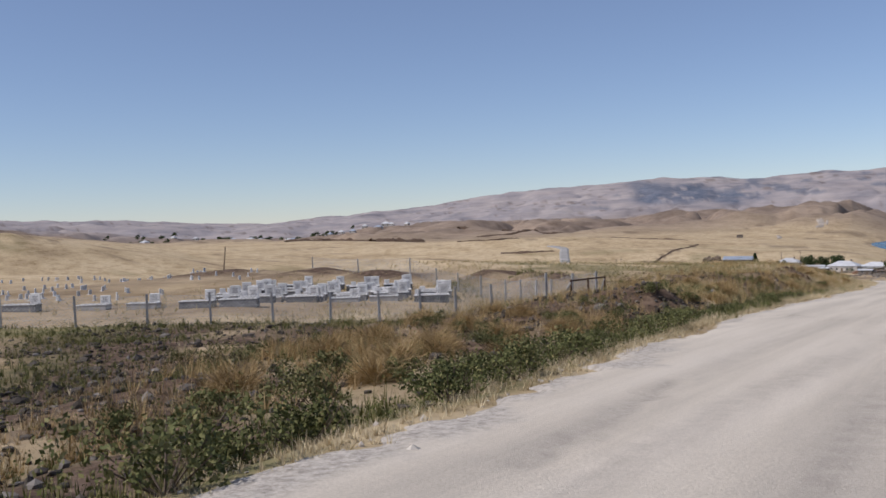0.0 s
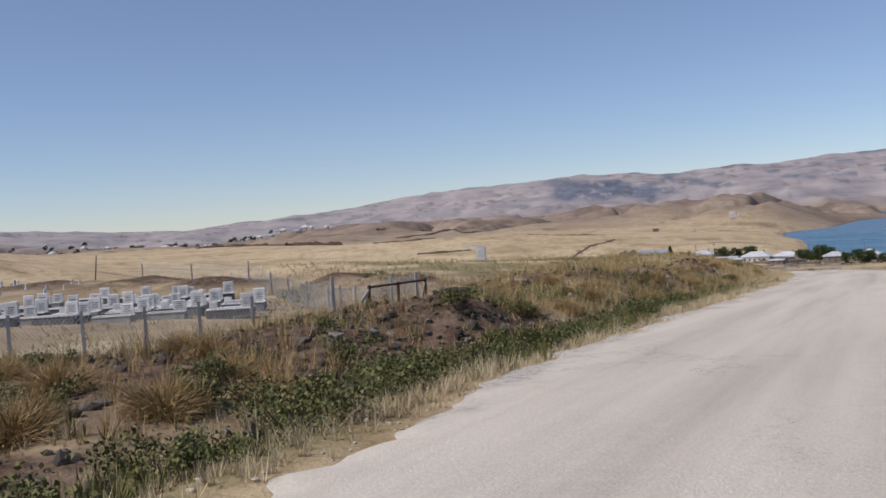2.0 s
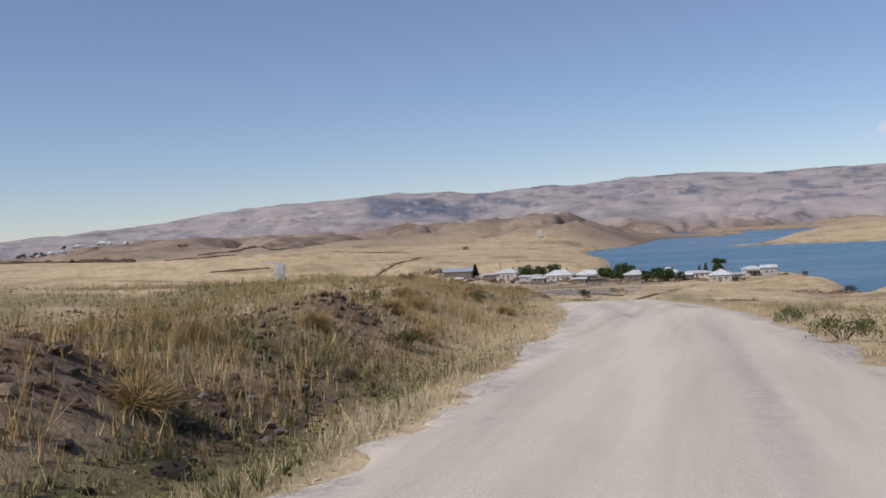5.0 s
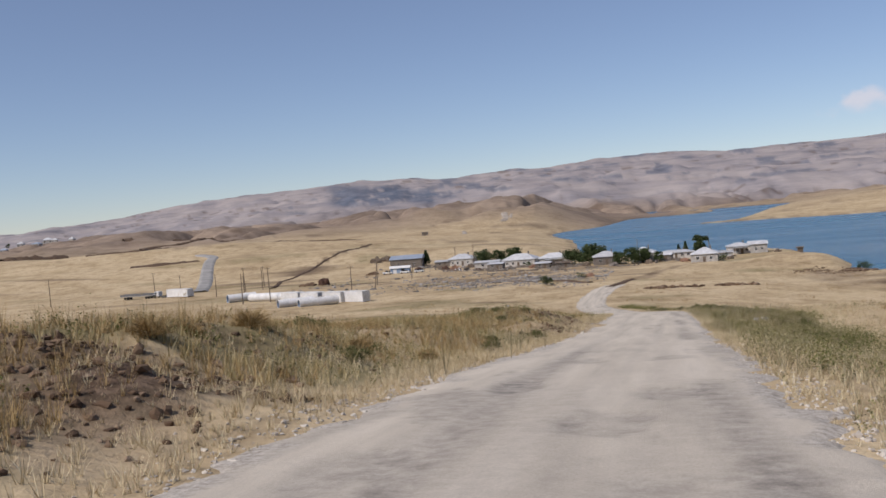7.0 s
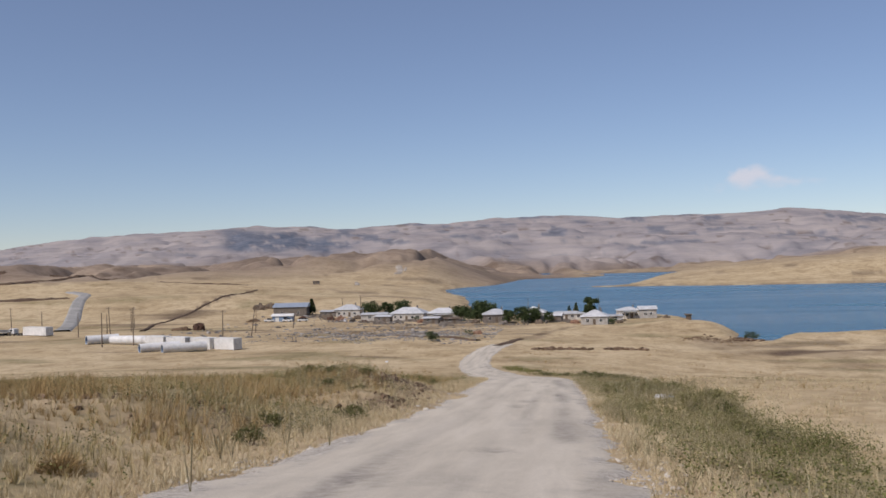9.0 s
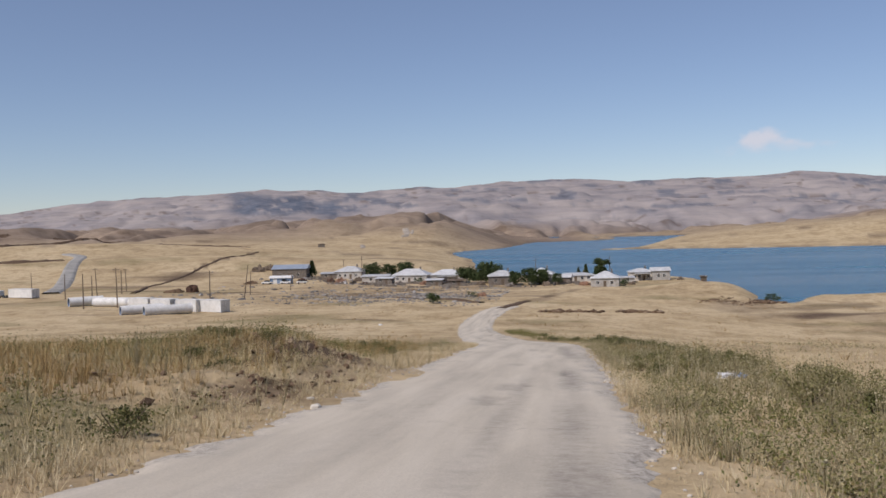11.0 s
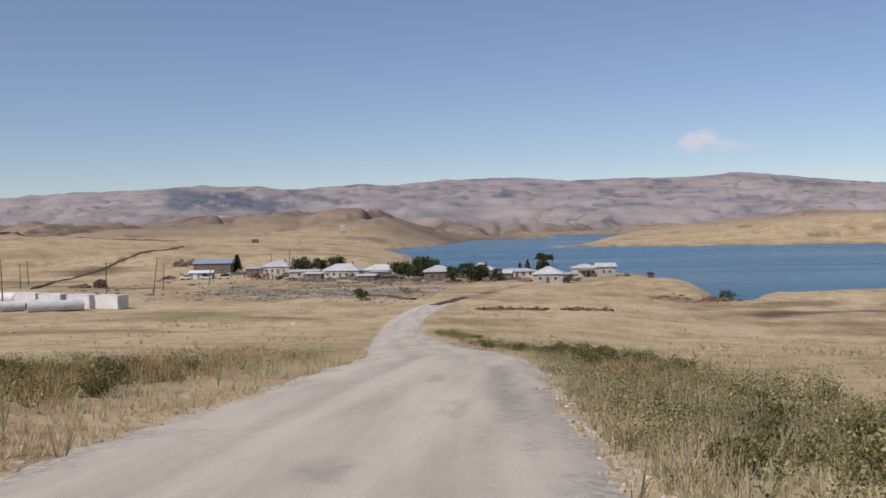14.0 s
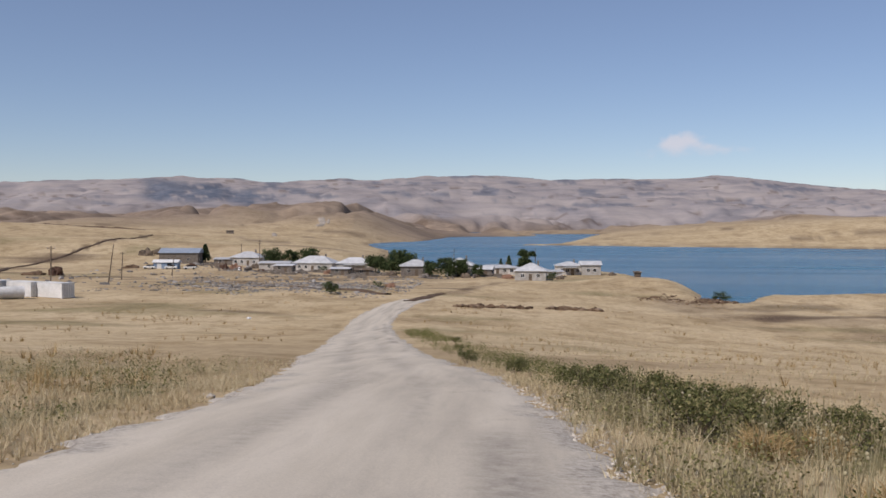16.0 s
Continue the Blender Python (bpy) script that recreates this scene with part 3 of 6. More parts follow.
def steps(*spans):
    out = []
    for a, b, d in spans:
        out.append(np.arange(a, b - 1e-6, d))
    return np.concatenate(out + [[spans[-1][1]]])


def build_ground():
    gx = steps((-460, -140, 16), (-140, -60, 4), (-60, -22, 1.1), (-22, -14, 0.6), (-14, 12, 0.36), (12, 26, 0.8), (26, 100, 2), (100, 460, 14))
    gy = steps((-420, -140, 20), (-140, -62, 3), (-62, 2, 0.5), (2, 45, 1.0), (45, 150, 0.55), (150, 300, 1.6), (300, 470, 3), (470, 500, 6))
    xx, yy = np.meshgrid(gx, gy, indexing="ij")
    zz = height(xx, yy)
    near = np.stack([xx, yy, zz], -1).reshape(-1, 3)
    faces = grid_faces(len(gx), len(gy))
    az = np.radians(steps((-180, -84, 4), (-84, 34, 0.14), (34, 180, 4)))
    rr = np.concatenate([np.geomspace(330, 1200, 46)[:-1], np.geomspace(1200, 4750, 105)])
    aa, r2 = np.meshgrid(az, rr, indexing="ij")
    fx, fy = r2 * np.sin(aa), 40 + r2 * np.cos(aa)
    inside = smooth(np.minimum.reduce([fx + 460, 460 - fx, fy + 420, 500 - fy]), 0, 30)
    far = np.stack([fx, fy, height(fx, fy) - 3.0 * inside], -1).reshape(-1, 3)
    ffaces = grid_faces(len(az), len(rr))[:, ::-1] + len(near)
    verts = np.concatenate([near, far])
    ob = from_arrays("ground", verts, np.concatenate([faces, ffaces]), STEPPE)
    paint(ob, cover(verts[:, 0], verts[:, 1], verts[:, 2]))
    tagged(ob, "dry golden steppe grass with weeds, bare soil and brown hills", "ground", kind="structure")


# worn spots: offset from the middle, place along the road, half width and half length
WORN = [(1.3, 51.5, 0.5, 0.9), (0.3, 50, 0.4, 0.8), (-1.6, 54, 0.5, 1.5), (0.7, 56.5, 0.6, 1.2), (1.4, 59.5, 0.5, 1.3), (-1.0, 61.5, 0.5, 1.4), (-0.3, 67.5, 0.35, 1.2), (0.7, 77, 0.35, 1.0),
        (0.3, 93.5, 0.4, 1.3), (0.6, 97, 0.45, 1.2), (1.8, 101.5, 0.2, 1.6), (0.3, 106.5, 0.3, 0.9), (1.3, 112, 0.2, 1.8), (0.5, 119, 0.16, 2.4),
        (-1.4, -49, 0.16, 3.0), (-0.8, 20, 0.25, 2.4), (0.6, 34, 0.4, 1.3)]


def build_road():
    ys = np.concatenate([np.arange(-160, -60, 1.0), np.arange(-60, 150, 0.16), np.arange(150, 300, 0.6)])
    across = np.linspace(-1, 1, 31)
    yy, uu = np.meshgrid(ys, across, indexing="ij")
    edge_l = 3.0 + 0.45 * fbm(ys / 3.5, ys * 0 + 1.5, 4, 90) + 0.45 * fbm(ys / 0.6, ys * 0, 3, 91)
    edge_r = 3.0 + 0.45 * fbm(ys / 3.5, ys * 0 + 8.5, 4, 92) + 0.45 * fbm(ys / 0.6, ys * 0, 3, 93)
    half = np.where(uu < 0, edge_l[:, None], edge_r[:, None])
    xx = road_x(yy) + uu * half
    crown = 0.05 * (1 - np.abs(uu) ** 4) + 0.02 * fbm(xx / 1.2, yy / 1.6, 3, 94) * (1 - np.abs(uu) ** 8)
    worn = np.zeros_like(xx)
    for off, py_, rx_, ry_ in WORN:
        d = ((uu * half - off) / rx_) ** 2 + ((yy - py_) / ry_) ** 2 + 0.9 * fbm(xx / 0.5, yy / 0.7, 3, 88)
        worn = np.maximum(worn, 1 - smooth(d, 0.55, 1.0))
    rut = -0.035 * worn - 0.02 * (np.exp(-(((uu * half + 1.0) / 0.35) ** 2)) + np.exp(-(((uu * half - 0.9) / 0.35) ** 2)))
    zz = road_z(yy) + 0.035 + crown + rut
    zz = np.where(np.abs(uu) > 0.99, road_z(yy) - 0.015, zz)
    ob = from_arrays("road", np.stack([xx, yy, zz], -1).reshape(-1, 3), grid_faces(len(ys), len(across))[:, ::-1], ROADMAT)
    scuff = 0.42 * worn
    track = np.exp(-(((uu * half + 1.0) / 0.5) ** 2)) + np.exp(-(((uu * half - 0.9) / 0.5) ** 2))
    bare = np.clip(scuff + track * smooth(fbm(xx / 0.8, yy / 45, 4, 95), -0.2, 0.25) * 0.45 + 0.6 * smooth(fbm(xx / 1.1, yy / 2.4, 4, 89), 0.18, 0.3) * np.exp(-(((yy - 62) / 9) ** 2)) + 0.32 * smooth(fbm(xx / 1.2, yy / 14, 4, 96), 0.25, 0.45) + 0.8 * np.exp(-(((uu * half - 2.0) / 0.35) ** 2)) * smooth(fbm(xx / 2, yy / 9, 3, 98), -0.1, 0.2), 0, 1)
    grav = smooth(np.abs(uu * half) + 0.9 * fbm(xx / 0.6, yy / 1.0, 4, 97), 2.35, 2.85)
    paint(ob, np.stack([bare, grav, 0 * grav], -1).reshape(-1, 3))
    tagged(ob, "narrow dusty grey asphalt road with crumbling gravel edges", "road", kind="structure")


def build_far_road():
    line = np.array([(-184, 390), (-198, 421), (-222, 470), (-238, 504), (-251, 536), (-260, 552), (-276, 564)], float)
    t = np.linspace(0, 6, 120)
    px = sum(np.interp(t + d, range(7), line[:, 0]) for d in (-0.4, -0.2, 0, 0.2, 0.4)) / 5
    py = sum(np.interp(t + d, range(7), line[:, 1]) for d in (-0.4, -0.2, 0, 0.2, 0.4)) / 5
    nx, ny = np.gradient(py), -np.gradient(px)
    nn = np.hypot(nx, ny)
    u = np.linspace(-1, 1, 7)[None] * np.linspace(3.9, 3.7, 120)[:, None]
    xx, yy = px[:, None] + nx[:, None] / nn[:, None] * u, py[:, None] + ny[:, None] / nn[:, None] * u
    zc = np.convolve(np.pad(height(px, py), 8, "edge"), np.ones(17) / 17, "valid")
    zz = zc[:, None] + 0.6 - 1.2 * (np.abs(np.linspace(-1, 1, 7)) > 0.9)[None]
    ob = from_arrays("road_far", np.stack([xx, yy, zz], -1).reshape(-1, 3), grid_faces(120, 7), ASPHALT)
    tagged(ob, "grey asphalt road climbing the far slope", "road", kind="structure")


def build_lake():
    gx, gy = np.linspace(-600, 2600, 33), np.linspace(300, 2900, 27)
    xx, yy = np.meshgrid(gx, gy, indexing="ij")
    ob = from_arrays("water", np.stack([xx, yy, 0 * xx + LAKE], -1).reshape(-1, 3), grid_faces(33, 27), WATER)
    tagged(ob, "calm deep blue reservoir lake", "lake", kind="structure")


build_ground()
build_road()
build_far_road()
build_lake()


# ---- the village by the lake ----
def roof_mesh(w, d, h, rise, kind, over=0.45):
    """A closed roof over a body w by d by h: hip, gable or lean-to."""
    bm = bmesh.new()
    x, y = w / 2 + over, d / 2 + over
    t = 0.12
    low = [(-x, -y, h), (x, -y, h), (x, y, h), (-x, y, h)]
    if kind == "hip":
        k = max(x - y, 0.15)
        top = [(-k, 0, h + rise), (k, 0, h + rise)]
    elif kind == "gable":
        top = [(-x, 0, h + rise), (x, 0, h + rise)]
    else:
        top = [(-x, y, h + rise), (x, y, h + rise)]
    base = [bm.verts.new((a, b, c - t)) for a, b, c in low]
    eave = [bm.verts.new(p) for p in low]
    a, b = (bm.verts.new(p) for p in top)
    bm.faces.new(base[::-1])
    for k in range(4):
        bm.faces.new((base[k], base[(k + 1) % 4], eave[(k + 1) % 4], eave[k]))
    bm.faces.new((eave[0], eave[1], b, a))
    bm.faces.new((eave[2], eave[3], a, b))
    bm.faces.new((eave[1], eave[2], b))
    bm.faces.new((eave[3], eave[0], a))
    return bm


def house(x, y, w, d, h, rise, kind, rz, wall, roof, label, windows=2, door=True, porch=False, chimney=True):
    z = gz(x, y) - 0.25
    ob = empty("house", x, y, z, rz, label, "house", "houses of the village")
    part("wall", box(bmesh.new(), 0, 0, 0, w, d, h, 0, 0.04), wall, ob)
    top = part("roof", roof_mesh(w, d, h, rise, kind), roof, ob)
    if chimney:
        part("chimney", box(bmesh.new(), w * 0.22, d * 0.1, h + rise * 0.4, 0.5, 0.5, rise * 0.6 + 0.7), STONEWALL, top)
    slots = np.linspace(-w / 2, w / 2, windows + (1 if door else 0) + 2)[1:-1]
    middle = len(slots) // 2 if door else -1
    for k, sx_ in enumerate(slots):
        if k == middle:
            leaf = part("door", box(bmesh.new(), sx_, -d / 2 - 0.02, 0.25, 1.0, 0.12, 2.05, 0, 0.02), WOOD, ob)
            part("door_handle", box(bmesh.new(), sx_ + 0.35, -d / 2 - 0.1, 1.25, 0.12, 0.06, 0.04), RUST, leaf)
            continue
        win = part("window", box(bmesh.new(), sx_, -d / 2 - 0.01, 1.15, 1.15, 0.1, 1.25, 0, 0.02), PLASTER if wall is not PLASTER else WHITE, ob)
        for off in (-0.26, 0.26):
            part("pane", box(bmesh.new(), sx_ + off, -d / 2 - 0.04, 1.25, 0.44, 0.08, 1.05), DARK, win)
    for sy_ in (-d * 0.2, d * 0.2):
        win = part("window", box(bmesh.new(), w / 2 + 0.01, sy_, 1.15, 0.1, 1.0, 1.2, 0, 0.02), WHITE, ob)
        part("pane", box(bmesh.new(), w / 2 + 0.04, sy_, 1.25, 0.08, 0.8, 1.0), DARK, win)
    if porch:
        slab = part("porch_roof", box(bmesh.new(), 0, -d / 2 - 1.3, h - 0.55, w * 0.6, 2.6, 0.14), roof, ob)
        for k in (-1, 0, 1):
            part("porch_post", box(bmesh.new(), k * w * 0.27, -d / 2 - 2.45, 0, 0.14, 0.14, h - 0.55), WOOD, slab)
    return ob


house(-120, 477, 15, 11, 4.4, 1.7, "gable", 6, STONEWALL, BLUETIN, "long stone barn with a blue-grey tin roof", 2, True, False, False)
house(-92, 472, 12, 9, 3.4, 2.2, "hip", -4, PLASTER, TIN, "plastered village house under a pale hipped tin roof", 3)
house(-75, 443, 10.5, 6, 2.9, 0.5, "lean", 5, PLASTER, TIN, "low white outhouse with a flat lean-to roof", 2, False, False, False)
house(-60.5, 445, 14.5, 9, 3.2, 2.4, "hip", -8, PLASTER, TIN, "wide white house with a hipped tin roof", 4)
house(-45, 434, 12, 8, 3.8, 1.9, "hip", 4, PLASTER, TIN, "white village house with a porch and tin roof", 3, True, True)
house(-48.5, 424, 6, 4.5, 2.4, 0.4, "lean", 0, STONEWALL, TIN, "stone shed with a sloping roof beside a house", 1, True, False, False)
house(-22.6, 417, 10, 8, 3.3, 2.0, "hip", 6, STONEWALL, TIN, "dark stone house with a patched tin roof", 2)
house(-8.3, 420, 9, 8, 3.9, 2.2, "hip", -5, PLASTER, TIN, "tall village house half hidden by trees", 2, True, True)
house(4, 428, 14, 7, 2.7, 0.9, "hip", 2, PLASTER, TIN, "long low house behind broken stone walls", 4)
house(14, 399, 9.4, 8.4, 3.2, 2.2, "hip", -6, PLASTER, TIN, "white square house with a pyramid roof", 2)
house(28.2, 431, 8.6, 7, 3.4, 1.3, "hip", 3, PLASTER, TIN, "long white house at the water under a bright tin roof", 3, True, True)
house(35.2, 429, 6.4, 6, 3.6, 1.2, "gable", 3, PLASTER, TIN, "gabled annex of a white house at the water", 2, False, False, False)
house(49.6, 420, 1.9, 1.8, 2.1, 0.25, "lean", 0, WOOD, WOOD, "small dark wooden privy on the headland", 0, True, False, False)


def leafy(centres, radii, count, size, seed):
    """Small two-sided leaf clumps scattered through several rounded masses, denser towards their surface."""
    g = np.random.default_rng(seed)
    pick = g.integers(0, len(centres), count)
    way = g.normal(size=(count, 3))
    way /= np.linalg.norm(way, axis=1)[:, None]
    way[:, 2] = np.where(way[:, 2] < -0.5, -way[:, 2], way[:, 2])
    lump = 1 + 0.25 * np.sin(way[:, 0] * 5 + pick) * np.cos(way[:, 1] * 4 + way[:, 2] * 5)
    dist = radii[pick] * g.uniform(0.45, 1.05, count) * lump
    p = centres[pick] + way * dist[:, None] * (1, 1, 0.9)
    u = g.normal(size=(count, 3))
    u /= np.linalg.norm(u, axis=1)[:, None]
    v = np.cross(u, g.normal(size=(count, 3)))
    v /= np.linalg.norm(v, axis=1)[:, None]
    s = (size * g.uniform(0.6, 1.4, count))[:, None]
    quad = np.stack([p - u * s, p - v * s * 0.6, p + u * s, p + v * s * 0.6], 1)
    return quad.reshape(-1, 3), np.arange(4 * count).reshape(-1, 4)


def tree(x, y, h, spread, label, seed, cone=False, count=900, name="tree", trunk=True):
    g = np.random.default_rng(seed)
    h, spread, count = h * 1.05, spread * 1.2, int(count * 2.6)
    z = gz(x, y) - 0.1
    ob = empty(name, x, y, z, 0, label, "tree" if name == "tree" else "bush")
    bm = bmesh.new()
    tube(bm, (0, 0, 0), (0.1 * g.normal(), 0.1 * g.normal(), h * 0.55), 0.055 * h * 0.5, 0.02 * h * 0.5)
    for k in range(5):
        a = k * 1.26 + g.uniform(0, 0.6)
        tube(bm, (0, 0, h * (0.22 + 0.06 * k)), (math.cos(a) * spread * 0.7, math.sin(a) * spread * 0.7, h * (0.45 + 0.08 * k)), 0.014 * h, 0.005 * h, 6)
    part("trunk", bm, BARK, ob)
    n = 14
    if cone:
        cs = np.array([(g.normal() * 0.1, g.normal() * 0.1, h * (0.15 + 0.8 * k / n)) for k in range(n)])
        rs = np.array([spread * (1.0 - 0.85 * k / n) for k in range(n)])
    else:
        cs = np.array([(g.uniform(-0.65, 0.65) * spread, g.uniform(-0.65, 0.65) * spread, h * g.uniform(0.2, 0.78)) for k in range(n)])
        rs = np.array([spread * g.uniform(0.38, 0.62) for k in range(n)])
    vv, ff = leafy(cs, rs, count, 0.042 * h, seed + 1)
    crown = from_arrays("crown", vv, ff, LEAF, False)
    crown.parent = ob
    return ob


tree(-112, 482, 7.5, 1.9, "dark conical tree beside the stone barn", 101, True, 700)
tree(-80, 463, 7.0, 3.8, "dark green rounded tree between houses", 102)
tree(-73, 466, 6.5, 3.0, "dark green leafy tree between houses", 103)
tree(-65.5, 458, 7.3, 3.8, "large dark rounded tree behind a white house", 104)
tree(-37, 427, 7.5, 3.6, "broad green tree in the middle of the village", 105)
tree(-31, 425, 7.5, 4.0, "tall green tree in the middle of the village", 106, False, 1200)
tree(-26.5, 423, 7.0, 3.2, "leafy green tree beside a stone house", 107)
tree(-17.5, 412, 5.2, 2.5, "dark tree in front of a stone house", 108)
tree(-12.5, 411, 6.4, 2.6, "slim dark tree before a tall house", 109)
tree(-7.5, 411, 6.0, 2.2, "dark garden tree before a tall house", 110)
tree(-2.5, 410, 4.4, 1.7, "small garden tree by a wall", 111, False, 500)
tree(5.5, 441, 4.8, 1.0, "thin pointed tree near the shore", 112, True, 350)
tree(8.3, 443, 5.8, 1.2, "thin tall tree near the shore", 113, True, 400)
tree(14.5, 436, 8.2, 2.6, "round dense dark tree behind the square house", 114, False, 1300)
tree(20.2, 394, 2.4, 1.6, "low dark shrub beside the square house", 115, False, 400, "bush")
tree(-34.6, 321, 2.7, 1.7, "round dark shrub on the dry field", 116, False, 700, "bush")
tree(54.6, 332.5, 2.6, 1.5, "dark shrub on the rocky shore", 117, False, 400, "bush")
tree(55.6, 330.6, 1.7, 1.3, "dark shrub at the water's edge", 118, False, 350, "bush")
tree(-26, 341, 1.8, 1.6, "dark heap of brushwood by the track", 119, False, 350, "bush")
tree(-56.5, 437, 2.2, 1.5, "garden shrub beside a white house", 120, False, 350, "bush")


# ---- the works yard: containers, pipes, trucks ----
def ribbed_box(bm, w, d, h, rib=0.28):
    """A steel box with upright corrugation on its long sides."""
    n = int(w / rib)
    xs = np.linspace(-w / 2, w / 2, 2 * n + 1)
    for s in (-1, 1):
        line = [(x, s * (d / 2 - (0.05 if k % 2 else 0.0))) for k, x in enumerate(xs)]
        for (ax, ay), (bx, by) in zip(line[:-1], line[1:]):
            quads(bm, [[(ax, ay, 0.15), (bx, by, 0.15), (bx, by, h - 0.1), (ax, ay, h - 0.1)][:: -s]])
    box(bm, -w / 2 + 0.06, 0, 0.15, 0.12, d - 0.1, h - 0.25)
    box(bm, w / 2 - 0.06, 0, 0.15, 0.12, d - 0.1, h - 0.25)
    return bm


def container(x, y, rz, w=7.2, label="white steel site container on the bare yard", tone=None):
    d, h = 2.9, 3.0
    ob = empty("container", x, y, gz(x, y) - 0.05, rz, label, "container", "site containers")
    part("wall", ribbed_box(bmesh.new(), w, d, h), tone or WHITE, ob)
    for sx_ in (-1, 1):
        for sy_ in (-1, 1):
            part("post", box(bmesh.new(), sx_ * (w / 2 - 0.06), sy_ * (d / 2 - 0.06), 0, 0.16, 0.16, h), WHITE, ob)
    part("roof", box(bmesh.new(), 0, 0, h - 0.08, w, d, 0.12, 0, 0.02), WHITE, ob)
    part("floor", box(bmesh.new(), 0, 0, 0.05, w - 0.05, d - 0.05, 0.14), RUST, ob)
    for sy_ in (-0.55, 0.55):
        leaf = part("door", box(bmesh.new(), w / 2 + 0.02, sy_, 0.2, 0.06, 1.05, h - 0.4, 0, 0.01), WHITE, ob)
        for off in (-0.25, 0.25):
            part("lock_bar", tube(bmesh.new(), (w / 2 + 0.07, sy_ + off, 0.25), (w / 2 + 0.07, sy_ + off, h - 0.3), 0.025), WIRE, leaf)
    return ob


for cx_, cy_, cr_ in ((-83.2, 290, -26), (-90.2, 292, -26), (-98.0, 295, -26), (-105.8, 299.5, -26)):
    container(cx_, cy_, cr_)
container(-178.5, 365, -22, 12.0, "long white container behind parked trucks")


def pipe(x, y, rz, length, r, label):
    ob = empty("pipe", x, y, gz(x, y) + r - 0.1, rz, label, "pipe", "large pipes in the yard")
    bm = bmesh.new()
    n = 28
    for a, b, flip in ((r, r, False), (r - 0.09, r - 0.09, True)):
        ring = [[bm.verts.new((s * length / 2, rad * math.cos(k * 2 * math.pi / n), rad * math.sin(k * 2 * math.pi / n))) for k in range(n)] for s, rad in ((-1, a), (1, b))]
        for k in range(n):
            f = (ring[0][k], ring[0][(k + 1) % n], ring[1][(k + 1) % n], ring[1][k])
            bm.faces.new(f if flip else f[::-1])
    shell = part("shell", bm, WHITE, ob)
    lining = bmesh.new()
    bmesh.ops.create_cone(lining, cap_ends=False, segments=n, radius1=r - 0.1, radius2=r - 0.1, depth=length - 0.1, matrix=pose(0, 0, 0, 0, 90, 0))
    part("lining", lining, BLUE, shell, "blue coated inside of the pipe")
    for s in (-1, 1):
        rim = bmesh.new()
        for k in range(n):
            a0, a1 = k * 2 * math.pi / n, (k + 1) * 2 * math.pi / n
            quads(rim, [[(s * length / 2, ra * math.cos(q), ra * math.sin(q)) for ra, q in ((r + 0.05, a0), (r + 0.05, a1), (r - 0.12, a1), (r - 0.12, a0))]])
            quads(rim, [[(s * (length / 2 - e), (r + 0.05) * math.cos(q), (r + 0.05) * math.sin(q)) for e, q in ((0, a0), (0, a1), (0.25, a1), (0.25, a0))]])
        part("rim", rim, WHITE, shell)
    return ob


pipe(-91.0, 281.0, 40, 11.0, 1.15, "big white steel pipe lying on the yard")
pipe(-98.5, 283.5, 40, 10.0, 1.15, "big white steel pipe with an open end")
pipe(-129, 314, 44, 9, 1.3, "long white steel pipe lying in the grass")
pipe(-118, 309, -12, 13, 1.3, "white steel pipe beside the containers")


def truck(x, y, rz):
    ob = empty("truck", x, y, gz(x, y), rz, "white truck cab parked in the yard", "truck")
    cab = bmesh.new()
    box(cab, 0, 0, 0.7, 2.2, 2.3, 1.9, 0, 0.15)
    box(cab, -1.3, 0, 0.7, 0.9, 2.2, 0.9, 0, 0.12)
    body = part("cab", cab, WHITE, ob)
    part("windscreen", box(bmesh.new(), -1.1, 0, 1.65, 0.1, 2.0, 0.75), DARK, body)
    part("side_window", box(bmesh.new(), -0.3, -1.16, 1.65, 1.0, 0.06, 0.7), DARK, body)
    part("chassis", box(bmesh.new(), 1.8, 0, 0.6, 5.6, 1.0, 0.25), RUST, ob)
    for sx_ in (-0.9, 2.6, 3.8):
        for sy_ in (-1.0, 1.0):
            wheel = part("wheel", tube(bmesh.new(), (sx_, sy_ - 0.15, 0.5), (sx_, sy_ + 0.15, 0.5), 0.5, None, 18), RUBBER, ob)
            part("rim", tube(bmesh.new(), (sx_, sy_ * 1.17 - 0.02, 0.5), (sx_, sy_ * 1.17 + 0.02, 0.5), 0.25, None, 12), WIRE, wheel)


def trailer(x, y, rz):
    ob = empty("trailer", x, y, gz(x, y), rz, "long flat grey trailer parked in the yard", "trailer")
    part("deck", box(bmesh.new(), 0, 0, 1.1, 15, 2.5, 0.35, 0, 0.04), CONCRETE, ob)
    part("side_board", box(bmesh.new(), 0, -1.25, 1.45, 15, 0.08, 0.7), GREYSLAB, ob)
    part("side_board", box(bmesh.new(), 0, 1.25, 1.45, 15, 0.08, 0.7), GREYSLAB, ob)
    for sx_ in (-5.5, -4.3, 4.3, 5.5):
        for sy_ in (-1.0, 1.0):
            part("wheel", tube(bmesh.new(), (sx_, sy_ - 0.15, 0.5), (sx_, sy_ + 0.15, 0.5), 0.5, None, 18), RUBBER, ob)


truck(-191, 371, -12)
trailer(-199, 370, -6)


